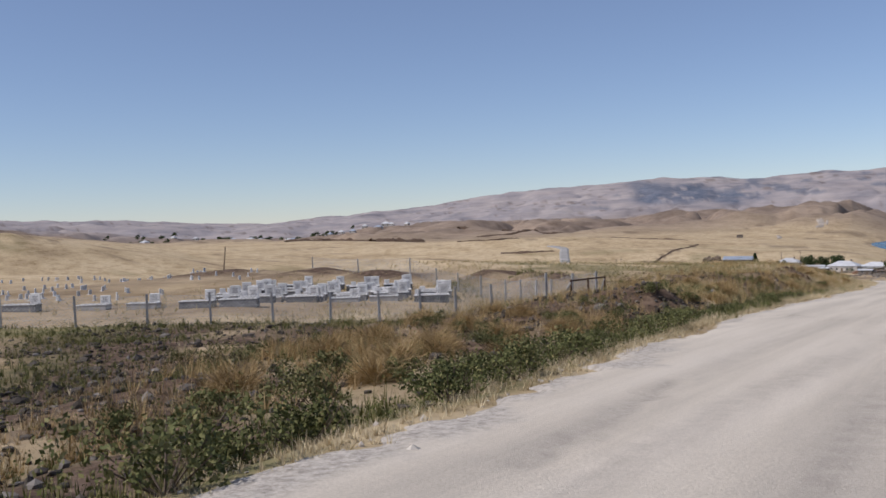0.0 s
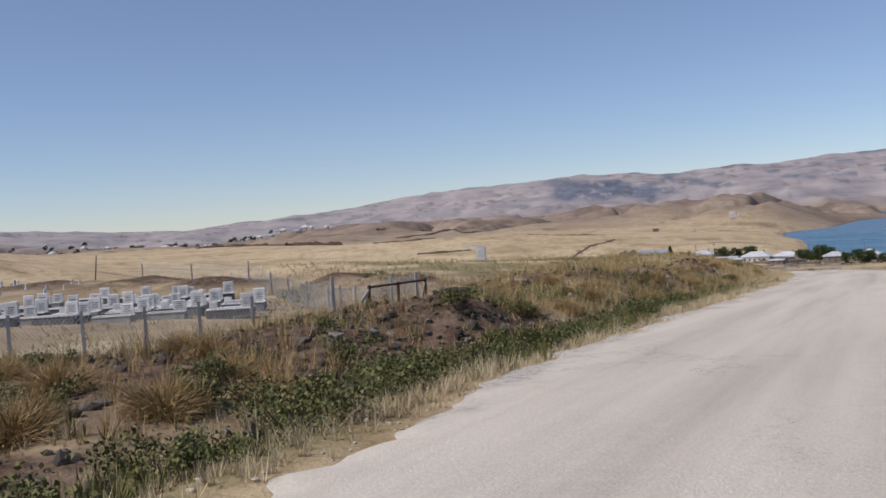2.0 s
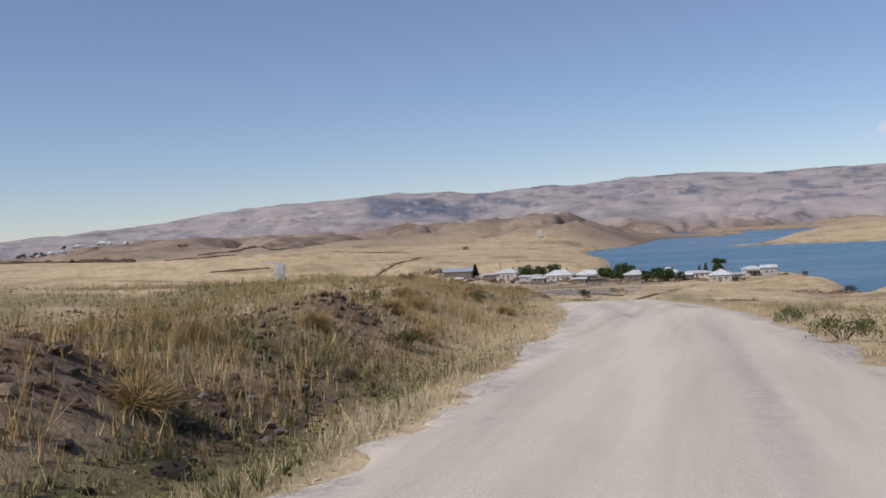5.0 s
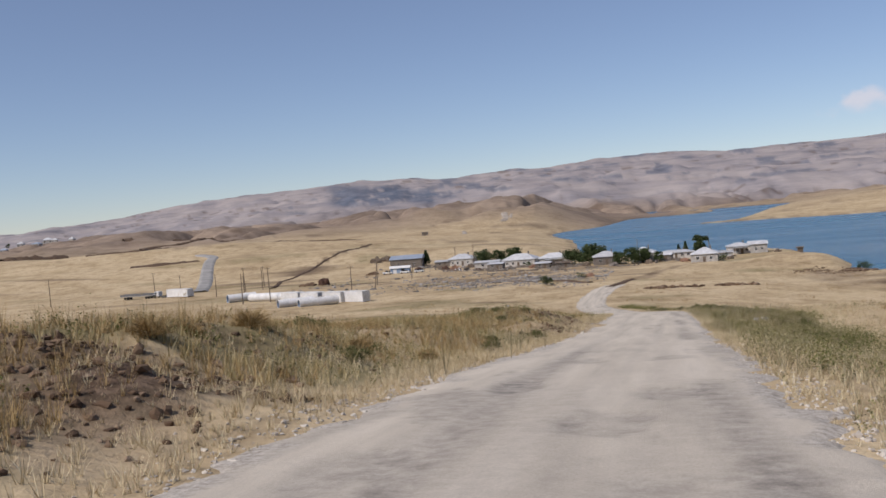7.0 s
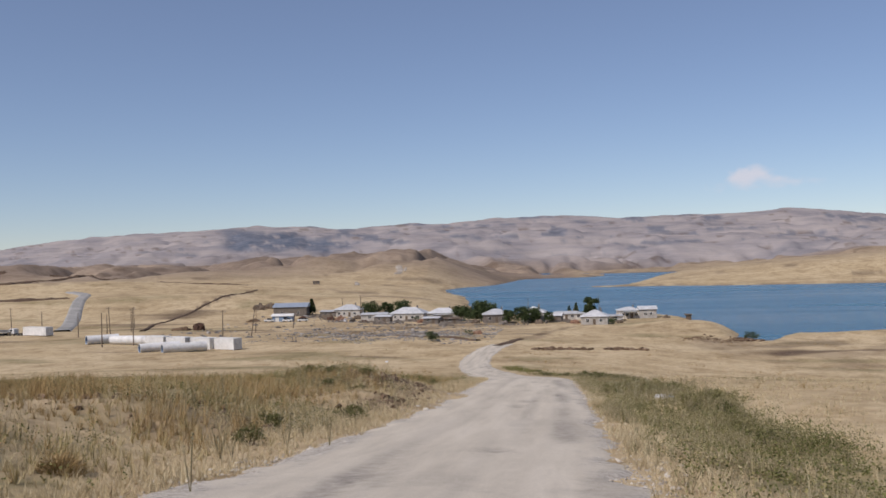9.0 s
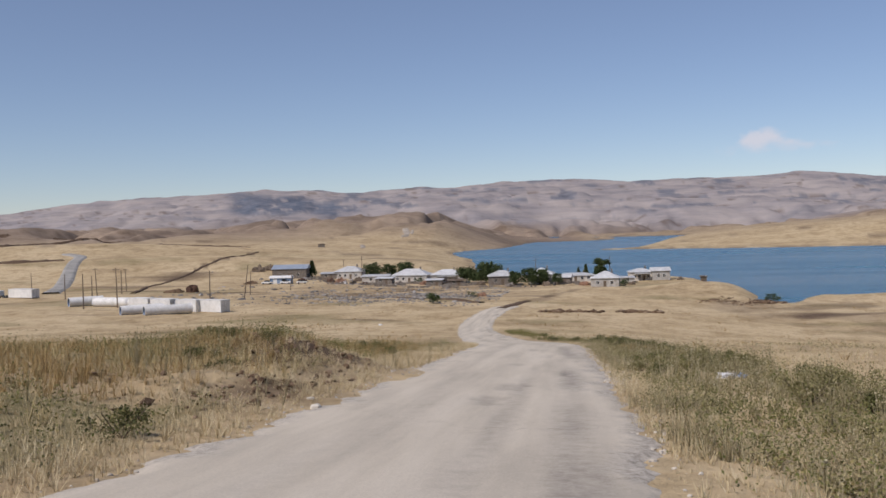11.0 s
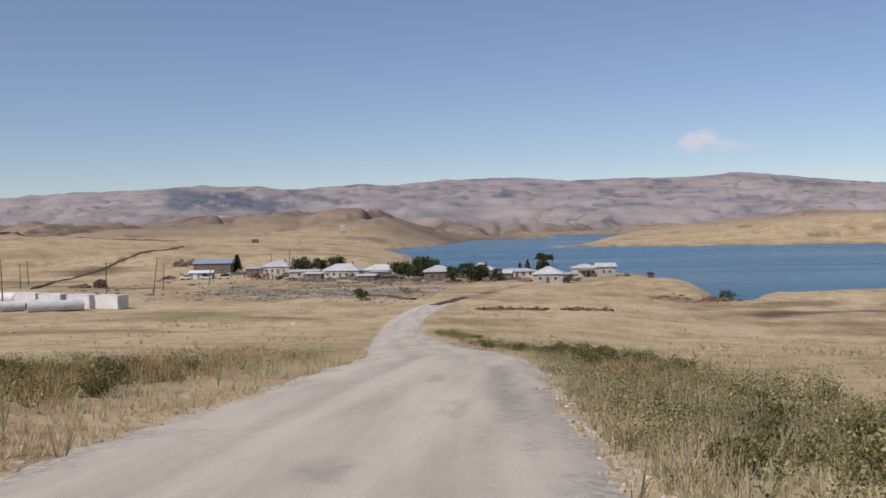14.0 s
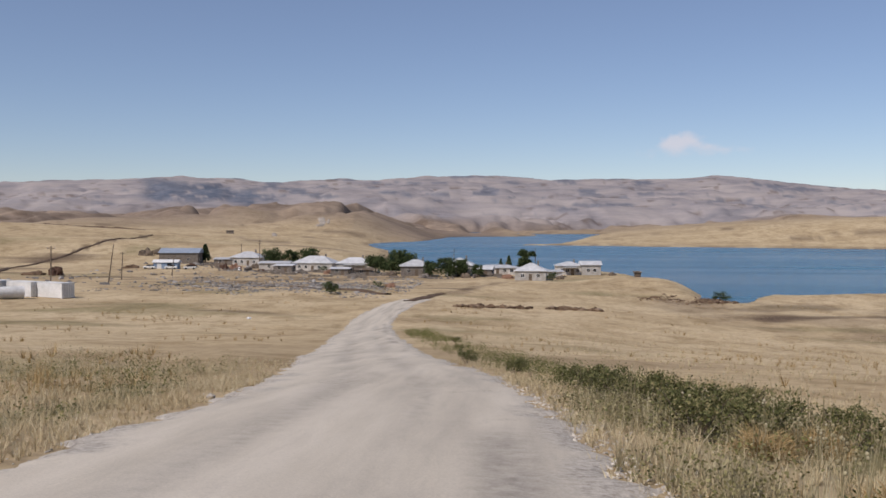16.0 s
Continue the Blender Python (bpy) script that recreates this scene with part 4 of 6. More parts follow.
def pole(x, y, h, lean=0.0, arms=1, label="grey wooden electricity pole in the dry field"):
    ob = empty("utility_pole", x, y, gz(x, y) - 0.3, 0, label, "pole", "electricity poles")
    bm = bmesh.new()
    tip = Vector((math.sin(radians(lean)) * h, 0, math.cos(radians(lean)) * h))
    tube(bm, (0, 0, 0), tip, 0.17, 0.1, 10)
    part("post", bm, WOOD, ob)
    for k in range(arms):
        at = tip * (1 - 0.05 - 0.07 * k)
        arm = part("crossarm", box(bmesh.new(), at.x, 0, at.z, 1.7, 0.12, 0.12), WOOD, ob)
        for off in (-0.75, 0.0, 0.75):
            part("insulator", tube(bmesh.new(), (at.x + off, 0, at.z + 0.1), (at.x + off, 0, at.z + 0.32), 0.07, 0.05, 6), CONCRETE, arm)


for px_, py_, ph_, pl_, pa_ in ((-85.5, 292.8, 10.2, 1, 1), (-115.4, 305, 10.8, -1, 1), (-153, 383, 8.6, 0, 0), (-121, 298, 9.4, 0, 0), (-134.6, 328, 8.0, 0, 0), (-95, 344, 10.5, 8, 0), (-95.8, 394, 6.5, 7, 0), (-99, 488, 8, 0, 1), (-82, 449, 10.8, 0, 2), (-227, 355, 10.5, 0, 0), (-203, 389, 9.5, -2, 1), (-143, 347, 10.4, -3, 1), (-163, 407, 8.8, -2, 1), (-206, 415, 7, 0, 0), (-161, 360, 8.5, 0, 0), (-103.5, 374, 8.2, 3, 1), (17.5, 442, 9, 0, 0), (-11, 440, 9, 0, 0)):
    pole(px_, py_, ph_, pl_, pa_)


# ---- the graveyard, its fence and gate ----
def grave(x, y, rz, kind):
    """Dark kerbed box with a white rim, an earth bed and a white headstone."""
    ob = empty("grave", x, y, gz(x, y) - 0.05, rz, "", "grave", "graves in the graveyard")
    w, d = (1.9, 2.1, 1.7)[kind], 0.85
    h = (0.42, 0.46, 0.34)[kind]
    for sy_ in (-1, 1):
        part("kerb", box(bmesh.new(), 0, sy_ * (d / 2 - 0.06), 0, w, 0.12, h, 0, 0.015), (GREYSLAB, GREYSLAB, CONCRETE)[kind], ob)
    for sx_ in (-1, 1):
        part("kerb", box(bmesh.new(), sx_ * (w / 2 - 0.06), 0, 0, 0.12, d - 0.24, h, 0, 0.015), (GREYSLAB, GREYSLAB, CONCRETE)[kind], ob)
        part("rim_slab", box(bmesh.new(), sx_ * (w / 2 - 0.06), 0, h + 0.003, 0.18, d - 0.26, 0.05, 0, 0.01), MARBLE, ob, "white marble rim")
    for sy_ in (-1, 1):
        part("rim_slab", box(bmesh.new(), 0, sy_ * (d / 2 - 0.06), h + 0.003, w + 0.06, 0.19, 0.05, 0, 0.01), MARBLE, ob, "white marble rim")
    part("earth_bed", box(bmesh.new(), 0, 0, 0.02, w - 0.24, d - 0.24, h - 0.08), CLOD, ob, "dry brown earth inside the kerb")
    hh, at = (0.56, 0.62, 0.46)[kind], w / 2 - 0.12
    stone = part("headstone", box(bmesh.new(), at - 0.2, d / 2 - 0.07, h + 0.056, 0.6, 0.1, hh, 0, 0.025), MARBLE, ob)
    words = bmesh.new()
    for k in range(4):
        box(words, at - 0.2, d / 2 - 0.123, h + 0.17 + 0.085 * k, 0.34 - 0.05 * (k % 3), 0.006, 0.025)
    part("inscription", words, GREYSLAB, stone)
    if kind == 1:
        part("footstone", box(bmesh.new(), -at + 0.1, d / 2 - 0.07, h + 0.056, 0.36, 0.08, 0.28, 0, 0.02), MARBLE, ob)
    return tagged(ob, ("dark kerbed grave with a white marble rim and headstone", "long dark grave box with white rim, headstone and footstone", "low concrete grave with a white rim and small headstone")[kind])


protos = [grave(-30.4, -20.4, 31, 0), grave(-28.4, -19.2, 31, 1), grave(-33.4, -21.6, 31, 2)]
g = np.random.default_rng(31)
along, over = np.array((math.cos(radians(31)), math.sin(radians(31)))), np.array((-math.sin(radians(31)), math.cos(radians(31))))
for row in range(9):
    for col in range(8):
        at = np.array((-32.5, -16.5)) + along * (col * 2.55 + g.uniform(-0.3, 0.3)) + over * (row * 1.75 + g.uniform(-0.2, 0.2))
        if g.uniform() < 0.14 or (at[0] + 8.4) * 0.7 + (at[1] + 16.2) * 0.72 > -2.5 or at[0] > -21.5:
            continue
        copy_thing(protos[int(g.integers(0, 3))], pose(at[0], at[1], gz(*at) - 0.05, 0, 0, 31 + g.uniform(-3, 3)))
for at in ((-36.6, -22.4), (-39.5, -25.0)):
    copy_thing(protos[int(g.integers(0, 3))], pose(*at, gz(*at) - 0.05, 0, 0, 31 + g.uniform(-4, 4)))


def headstone(x, y, h, rz, tilt):
    bm = bmesh.new()
    box(bm, 0, 0, 0, 0.1, 0.3, h, 0, 0.03)
    box(bm, 0, 0, 0, 0.24, 0.42, 0.1, 0, 0.02)
    ob = part("headstone", bm, MARBLE)
    ob.matrix_world = pose(x, y, gz(x, y) - 0.08, tilt, 0, rz)
    return tagged(ob, "small white headstone standing in bare ground", "headstone", "small headstones")


first_stone = headstone(-46, -9, 0.46, 25, 0)
for k in range(130):
    if k < 84:
        at = (g.uniform(-66, -42), g.uniform(-20, 1))
        if at[1] > -2 - (at[0] + 66) * 0.35:
            continue
    else:
        at = (g.uniform(-88, -52), g.uniform(5, 15))
    copy_thing(first_stone, pose(at[0], at[1], gz(*at) - 0.08, g.uniform(-6, 6), g.uniform(-5, 5), 25 + g.uniform(-20, 20)))


def fence_line(posts, hgt, label):
    ob = empty("fence", posts[0][0], posts[0][1], 0, 0, label, "fence")
    ox, oy = posts[0]
    tops = []
    fg = np.random.default_rng(int(abs(ox) * 10))
    for x, y in posts:
        z = gz(x, y) - 0.2
        lean = fg.uniform(-0.05, 0.05)
        bm = bmesh.new()
        tube(bm, (x - ox, y - oy, z), (x - ox + lean, y - oy, z + 0.2 + hgt), 0.075, 0.065, 4)
        part("post", bm, CONCRETE, ob, "pale square concrete post")
        tops.append((x - ox, y - oy, z + 0.2))
    for (ax, ay, az), (bx, by, bz) in zip(tops[:-1], tops[1:]):
        for f in (0.25, 0.6, 0.93):
            part("wire", tube(bmesh.new(), (ax, ay, az + hgt * f), (bx, by, bz + hgt * f), 0.006, None, 3), WIRE, ob)
        net = bmesh.new()
        n = 16
        for k in range(-n // 2, n):
            for s in (1, -1):
                u0, u1 = k / n, k / n + 0.5
                p, q = max(u0, 0.0), min(u1, 1.0)
                if p >= q:
                    continue
                v0, v1 = (p - u0) / 0.5, (q - u0) / 0.5
                if s < 0:
                    v0, v1 = 1 - v0, 1 - v1
                a = Vector((ax + (bx - ax) * p, ay + (by - ay) * p, az + (bz - az) * p + hgt * 0.93 * v0))
                b = Vector((ax + (bx - ax) * q, ay + (by - ay) * q, az + (bz - az) * q + hgt * 0.93 * v1))
                tube(net, a, b, 0.006, None, 3)
        part("netting", net, WIRE, ob, "thin diamond wire netting")
    return ob


fence_line([(-9.2, -20.1), (-11.3, -21.3), (-12.7, -22.1), (-14.0, -23.0), (-15.6, -23.9), (-17.5, -25.0), (-19.7, -26.3), (-22.1, -27.7), (-24.5, -29.2), (-27.3, -30.8), (-30.2, -32.5), (-33.2, -34.2)], 1.4, "graveyard fence of pale posts and wire netting")
fence_line([(-8.4, -16.2), (-10.4, -14.4), (-12.3, -12.8), (-13.9, -11.3), (-15.6, -9.7), (-17.8, -7.4), (-21.4, -3.9), (-25.5, 0.2), (-30, 4.6), (-36, 10), (-43, 12), (-50, 14)], 1.4, "graveyard fence of pale posts along the far side")


def build_gate():
    posts = [(-8.24, -19.55), (-7.97, -18.2), (-7.7, -16.85)]
    ob = empty("gate", *posts[1], 0, 0, "dark iron gate frame with pale leaning braces", "gate")
    ox, oy = posts[1]
    for x, y in posts:
        part("post", box(bmesh.new(), x - ox, y - oy, gz(x, y) - 0.1, 0.07, 0.07, 0.68 - gz(x, y) + 0.1), RUST, ob)
    for z in (0.62, -0.12):
        part("rail", tube(bmesh.new(), (posts[0][0] - ox, posts[0][1] - oy, z), (posts[2][0] - ox, posts[2][1] - oy, z), 0.035, None, 6), RUST, ob)
    for (x, y), (dx, dy) in ((posts[0], (-0.45, -0.45)), (posts[2], (-0.42, 0.1)), (posts[0], (-0.5, 0.25))):
        zb = gz(x + dx, y + dy) - 0.05
        part("brace", tube(bmesh.new(), (x + dx - ox, y + dy - oy, zb), (x - ox, y - oy, 0.55), 0.05, None, 6), CONCRETE, ob, "pale leaning brace")
    net = bmesh.new()
    a, b = Vector((posts[0][0] - ox, posts[0][1] - oy, 0)), Vector((posts[2][0] - ox, posts[2][1] - oy, 0))
    for k in range(1, 18):
        p = a.lerp(b, k / 18)
        tube(net, (p.x, p.y, -0.1), (p.x, p.y, 0.6), 0.004, None, 3)
    for k in range(1, 6):
        tube(net, (a.x, a.y, -0.1 + 0.12 * k), (b.x, b.y, -0.1 + 0.12 * k), 0.004, None, 3)
    part("netting", net, WIRE, ob, "thin wire netting")


build_gate()
pole(-131.6, 85, 8.6, 8, 0, "dark leaning wooden pole beyond the graves")
pole(-99, 142, 5.5, 0, 0, "thin wooden pole in the golden field")
house(-183, 260, 1.9, 1.8, 1.8, 0.2, "lean", 20, WOOD, WOOD, "small dark hut alone in the field", 0, True, False, False)


# ---- far village under the hills ----
def far_house(x, y, w, h, roof, wall):
    ob = empty("house", x, y, gz(x, y) - 0.3, g.uniform(-30, 30), "small pale house of the far village", "house", "houses of the far village")
    part("wall", box(bmesh.new(), 0, 0, 0, w, w * 0.7, h), wall, ob)
    part("roof", roof_mesh(w, w * 0.7, h, h * 0.6, "hip"), roof, ob)
    for k in (-0.28, 0.28):
        part("window", box(bmesh.new(), w * k, -w * 0.35 - 0.03, h * 0.35, w * 0.14, 0.1, h * 0.4), DARK, ob)
    return ob


for k in range(46):
    a = radians(-(33 + 19 * (k / 46) ** 1.2) + g.uniform(-0.6, 0.6))
    r = 1850 + 220 * g.uniform(-1, 1)
    far_house(r * math.sin(a), 40 + r * math.cos(a), g.uniform(9, 16), g.uniform(4, 6.5), TIN if k % 3 else BLUETIN, PLASTER)


def far_woods():
    vs, fs, n = [], [], 0
    spots = []
    for a0, a1, cnt, rad in ((-47.5, -43.2, 60, 1980), (-40.6, -37.5, 26, 2030), (-36.5, -33.0, 26, 2000), (-53.5, -48.2, 22, 1900), (-43.0, -38, 14, 1900)):
        for k in range(cnt):
            a = radians(g.uniform(a0, a1))
            r = rad + g.uniform(-70, 70)
            spots.append((r * math.sin(a), 40 + r * math.cos(a), g.uniform(6, 12)))
    for x, y, s in spots:
        c = np.array([(x, y, gz(x, y) + s * 0.5), (x + s * 0.3, y, gz(x, y) + s * 0.75)])
        vv, ff = leafy(c, np.array([s * 0.5, s * 0.4]), 60, s * 0.16, int(abs(x)) + 5)
        vs.append(vv), fs.append(ff + n)
        n += len(vv)
    ob = from_arrays("far_woods", np.concatenate(vs), np.concatenate(fs), LEAF, False)
    tagged(ob, "dark rows of trees round the far village", "trees", kind="stuff")


far_woods()


# ---- stones, clods and litter ----
def lumps(name, xs, ys, sizes, material, label, category, flat=0.7, sink=0.25, seed=3):
    """Many low, uneven stones or clods in one mesh."""
    lg = np.random.default_rng(seed)
    bm = bmesh.new()
    bmesh.ops.create_icosphere(bm, subdivisions=1, radius=1)
    bv = np.array([v.co[:] for v in bm.verts])
    bf = np.array([[v.index for v in f.verts] for f in bm.faces])
    bm.free()
    n = len(xs)
    zs = height(xs, ys)
    jig = 1 + lg.uniform(-0.38, 0.38, (n, len(bv), 1))
    scale = sizes[:, None] * lg.uniform(0.6, 1.3, (n, 3)) * (1, 1, flat)
    v = bv[None] * jig * scale[:, None]
    turn = lg.uniform(0, 6.28, n)
    c, s = np.cos(turn)[:, None], np.sin(turn)[:, None]
    v = np.stack([v[..., 0] * c - v[..., 1] * s, v[..., 0] * s + v[..., 1] * c, v[..., 2]], -1)
    v += np.stack([xs, ys, zs + sizes * flat * (0.5 - sink)], -1)[:, None]
    f = bf[None] + (np.arange(n) * len(bv))[:, None, None]
    ob = from_arrays(name, v.reshape(-1, 3), f.reshape(-1, 3), material, False)
    return tagged(ob, label, category, kind="stuff")


def scatter(n, x0, x1, y0, y1, keep, seed):
    sg = np.random.default_rng(seed)
    x, y = sg.uniform(x0, x1, n), sg.uniform(y0, y1, n)
    ok = keep(x, y) > sg.uniform(0, 1, n)
    return x[ok], y[ok]


def side_of(x, y):
    return x - road_x(y)


def heap_density(x, y):
    s = side_of(x, y)
    c = cover(x, y, 0 * x)[:, 1]
    out = (x + 8.2) * 0.51 - (y + 19.5) * 0.86
    return c * (0.35 + 0.65 * smooth(fbm(x / 3, y / 3, 3, 62), 0.0, 0.3)) * (s < -3.6) * ((y > 5) | (out > -0.5) | (x > -9))


x, y = scatter(34000, -34, 2, -62, 4, heap_density, 41)
lumps("soil_clods", x, y, np.minimum(np.random.default_rng(1).lognormal(-3.0, 0.6, len(x)), 0.2), DARKCLOD, "dark dug soil clods and stones on the bank", "soil")
x, y = scatter(2200, -30, 1, -58, 0, heap_density, 49)
lumps("soil_clods", x, y, np.minimum(np.random.default_rng(9).lognormal(-2.3, 0.4, len(x)), 0.2), DARKCLOD, "large dark clods of dug soil on the bank", "soil", 0.75)
x, y = scatter(105000, -18, -2, -8, 130, heap_density, 42)
lumps("soil_clods", x, y, np.minimum(np.random.default_rng(2).lognormal(-3.0, 0.5, len(x)), 0.13), CLOD, "brown dug soil clods beside the road", "soil")
x, y = scatter(100000, -8, 12, -58, 150, lambda x, y: np.exp(-(((np.abs(side_of(x, y)) - 2.85) / 0.45) ** 2)) * (0.25 + 0.75 * smooth(fbm(x / 2, y / 3, 3, 99), -0.3, 0.2)), 43)
lumps("gravel", x, y, np.random.default_rng(3).lognormal(-4.05, 0.5, len(x)), GRAVEL, "loose pale gravel along the crumbling road edge", "gravel")
x, y = scatter(9000, -6, 5, 50, 136, lambda x, y: np.exp(-(((np.abs(side_of(x, y)) - 3.0) / 0.3) ** 2)) * smooth(fbm(x / 3, y / 4, 3, 73), -0.15, 0.25), 48)
lumps("gravel", x, y, np.minimum(np.random.default_rng(8).lognormal(-3.7, 0.45, len(x)), 0.055), GRAVEL, "pale stones lying along the road shoulder", "gravel")
x, y = scatter(5200, -8, 24, 276, 300, lambda x, y: 1.0 * (near_line(x, y, [(-5, 283), (0, 288), (8, 291.5)]) < 1.1 + 1.2 * fbm(x / 2, y / 2, 3, 50)) + 0.9 * (near_line(x, y, [(12, 291.5), (21, 291)]) < 0.9 + 1.2 * fbm(x / 2, y / 2, 3, 50)), 44)
lumps("rubble", x, y, np.random.default_rng(4).lognormal(-1.05, 0.4, len(x)), CLOD, "line of dark rubble in the dry field", "rubble")
x, y = scatter(52000, -88, -18, 312, 428, lambda x, y: 0.12 * smooth(fbm(x / 9, y / 9, 3, 66), -0.1, 0.3) + 0.75 * np.exp(-(((x + 46) / 20) ** 2) - (((y - 350) / 17) ** 2)) * smooth(fbm(x / 6, y / 6, 3, 66), -0.25, 0.15), 45)
lumps("rubble", x, y, np.random.default_rng(5).lognormal(-1.7, 0.55, len(x)), STONE, "grey stone rubble of ruined walls before the village", "rubble", 0.55)
x, y = scatter(5200, 33, 57, 322, 345, lambda x, y: np.exp(-(((y - 331 + 0.12 * (x - 50)) / 4.5) ** 2)) * smooth(x, 33, 44) * (height(x, y) > LAKE - 0.1) * smooth(fbm(x / 4, y / 4, 3, 47), -0.3, 0.2), 46)
lumps("shore_rocks", x, y, np.random.default_rng(6).lognormal(-1.75, 0.5, len(x)), CLOD, "dark brown rocks along the lake shore", "rocks", 0.6)
x, y = scatter(420, -130, -30, 330, 470, lambda x, y: 0 * x + 1.0, 47)
lumps("field_stones", x, y, np.random.default_rng(7).lognormal(-0.9, 0.5, len(x)), STONE, "scattered stones on the dry field", "stones", 0.5)


def rag(name, x, y, size, material, label, category, seed):
    """Crumpled sheet-like litter."""
    rg = np.random.default_rng(seed)
    bm = bmesh.new()
    bmesh.ops.create_icosphere(bm, subdivisions=3, radius=size)
    for v in bm.verts:
        k = 0.65 + 0.75 * abs(math.sin(v.co.x * 9 / size + seed) * math.cos(v.co.y * 7 / size) + 0.5 * math.sin(v.co.z * 13 / size))
        v.co = Vector((v.co.x * k * 1.25, v.co.y * k * 0.8, v.co.z * k * 0.55))
    ob = part(name, bm, material)
    ob.matrix_world = pose(x, y, gz(x, y) + size * 0.3, 0, 0, rg.uniform(0, 180))
    tagged(ob, label, category)


rag("plastic_bag", 4.95, 102.6, 0.2, PLASTIC, "crumpled white plastic bag lying among weeds", "bag", 4)
rag("plastic_bag", 5.35, 102.8, 0.17, BLUE, "crumpled bluish plastic bag lying among weeds", "bag", 9)
rag("litter", -34, 246, 0.3, PLASTIC, "white litter in the dry field", "litter", 5)
plank = part("plank", box(bmesh.new(), 0, 0, 0, 0.65, 0.08, 0.04, 0, 0.01), CONCRETE)
plank.matrix_world = pose(-0.8, -21.6, gz(-0.8, -21.6) + 0.02, 2, 4, 12)
tagged(plank, "pale broken plank lying in the verge grass", "plank")


def wall_ruin(x, y, w, h, rz, label):
    ob = empty("ruined_wall", x, y, gz(x, y) - 0.2, rz, label, "wall", "ruined walls")
    wg = np.random.default_rng(int(abs(x * 7)))
    n = max(3, int(w / 0.7))
    for row in range(max(1, int(h / 0.42))):
        for k in range(n):
            if wg.uniform() < 0.16 * row:
                continue
            part("stone", box(bmesh.new(), -w / 2 + (k + 0.5 + 0.5 * (row % 2)) * w / n, wg.uniform(-0.05, 0.05), row * 0.42, w / n * 0.96, 0.5, 0.4, 0, 0.05), STONEWALL, ob)


for wx_, wy_, ww_, wh_, wr_ in ((1.0, 412, 9, 1.5, 3), (6.5, 408, 6, 1.2, -8), (-3.5, 405, 4, 1.6, 80), (-52, 405, 8, 1.2, 5), (-66, 415, 9, 1.3, -4), (-88, 430, 8, 1.3, 8), (-40, 400, 6, 1.0, 0), (-96, 450, 9, 1.4, 0)):
    wall_ruin(wx_, wy_, ww_, wh_, wr_, "broken low wall of grey field stones")
for wx_, wy_, ww_, wh_, wr_ in ((-72, 420, 10, 1.3, 2), (-34, 414, 7, 1.4, -6), (-58, 432, 9, 1.3, 4), (-14, 402, 8, 1.2, 3), (-83, 436, 7, 1.6, 84), (-28, 402, 6, 1.1, -10), (20, 412, 8, 1.1, 0), (-104, 462, 9, 1.4, 6)):
    wall_ruin(wx_, wy_, ww_, wh_, wr_, "dark dry-stone yard wall among the houses")
house(-69, 431, 6.5, 4.5, 2.5, 0.4, "lean", -6, STONEWALL, TIN, "small stone shed with a flat tin roof", 1, True, False, False)
house(-39.5, 416, 5.5, 4.2, 2.3, 0.4, "lean", 8, STONEWALL, WOOD, "dark stone stable with an earth roof", 1, True, False, False)
house(-101, 470, 7, 5, 2.6, 0.5, "lean", 4, STONEWALL, TIN, "low stone outbuilding between barn and house", 1, True, False, False)
house(-0.5, 417, 6, 4.5, 2.5, 1.0, "gable", -12, STONEWALL, TIN, "small stone shed beside garden trees", 1, True, False, False)
house(22.5, 421, 5, 4, 2.2, 0.4, "lean", 5, PLASTER, TIN, "low white shed between houses", 1, False, False, False)


def shelter(x, y):
    ob = empty("shelter", x, y, gz(x, y) - 0.1, 4, "pale blue and white sheet shelter before the barn", "shelter")
    part("wall", box(bmesh.new(), 0, 0, 0, 8.5, 4, 2.4, 0, 0.05), BLUE, ob)
    part("roof", roof_mesh(8.5, 4, 2.4, 0.9, "gable"), WHITE, ob)
    part("door", box(bmesh.new(), -2.2, -2.03, 0, 1.6, 0.1, 2.0), WHITE, ob)
    part("door", box(bmesh.new(), 1.4, -2.03, 0, 1.6, 0.1, 2.0), DARK, ob)


shelter(-113.5, 441)
for k, (cx_, cy_) in enumerate(((-118, 436), (-110, 435), (-104, 437))):
    ob = empty("car", cx_, cy_, gz(cx_, cy_), 10 * k, "white car parked before the shelter", "car", "parked cars")
    shape = bmesh.new()
    box(shape, 0, 0, 0.35, 4.2, 1.7, 0.65, 0, 0.12)
    body = part("body", shape, WHITE, ob)
    part("cabin", box(bmesh.new(), 0.2, 0, 1.0, 2.2, 1.5, 0.5, 0, 0.15), DARK, body)
    for sx_ in (-1.3, 1.3):
        for sy_ in (-0.8, 0.8):
            part("wheel", tube(bmesh.new(), (sx_, sy_ - 0.1, 0.32), (sx_, sy_ + 0.1, 0.32), 0.32, None, 14), RUBBER, ob)


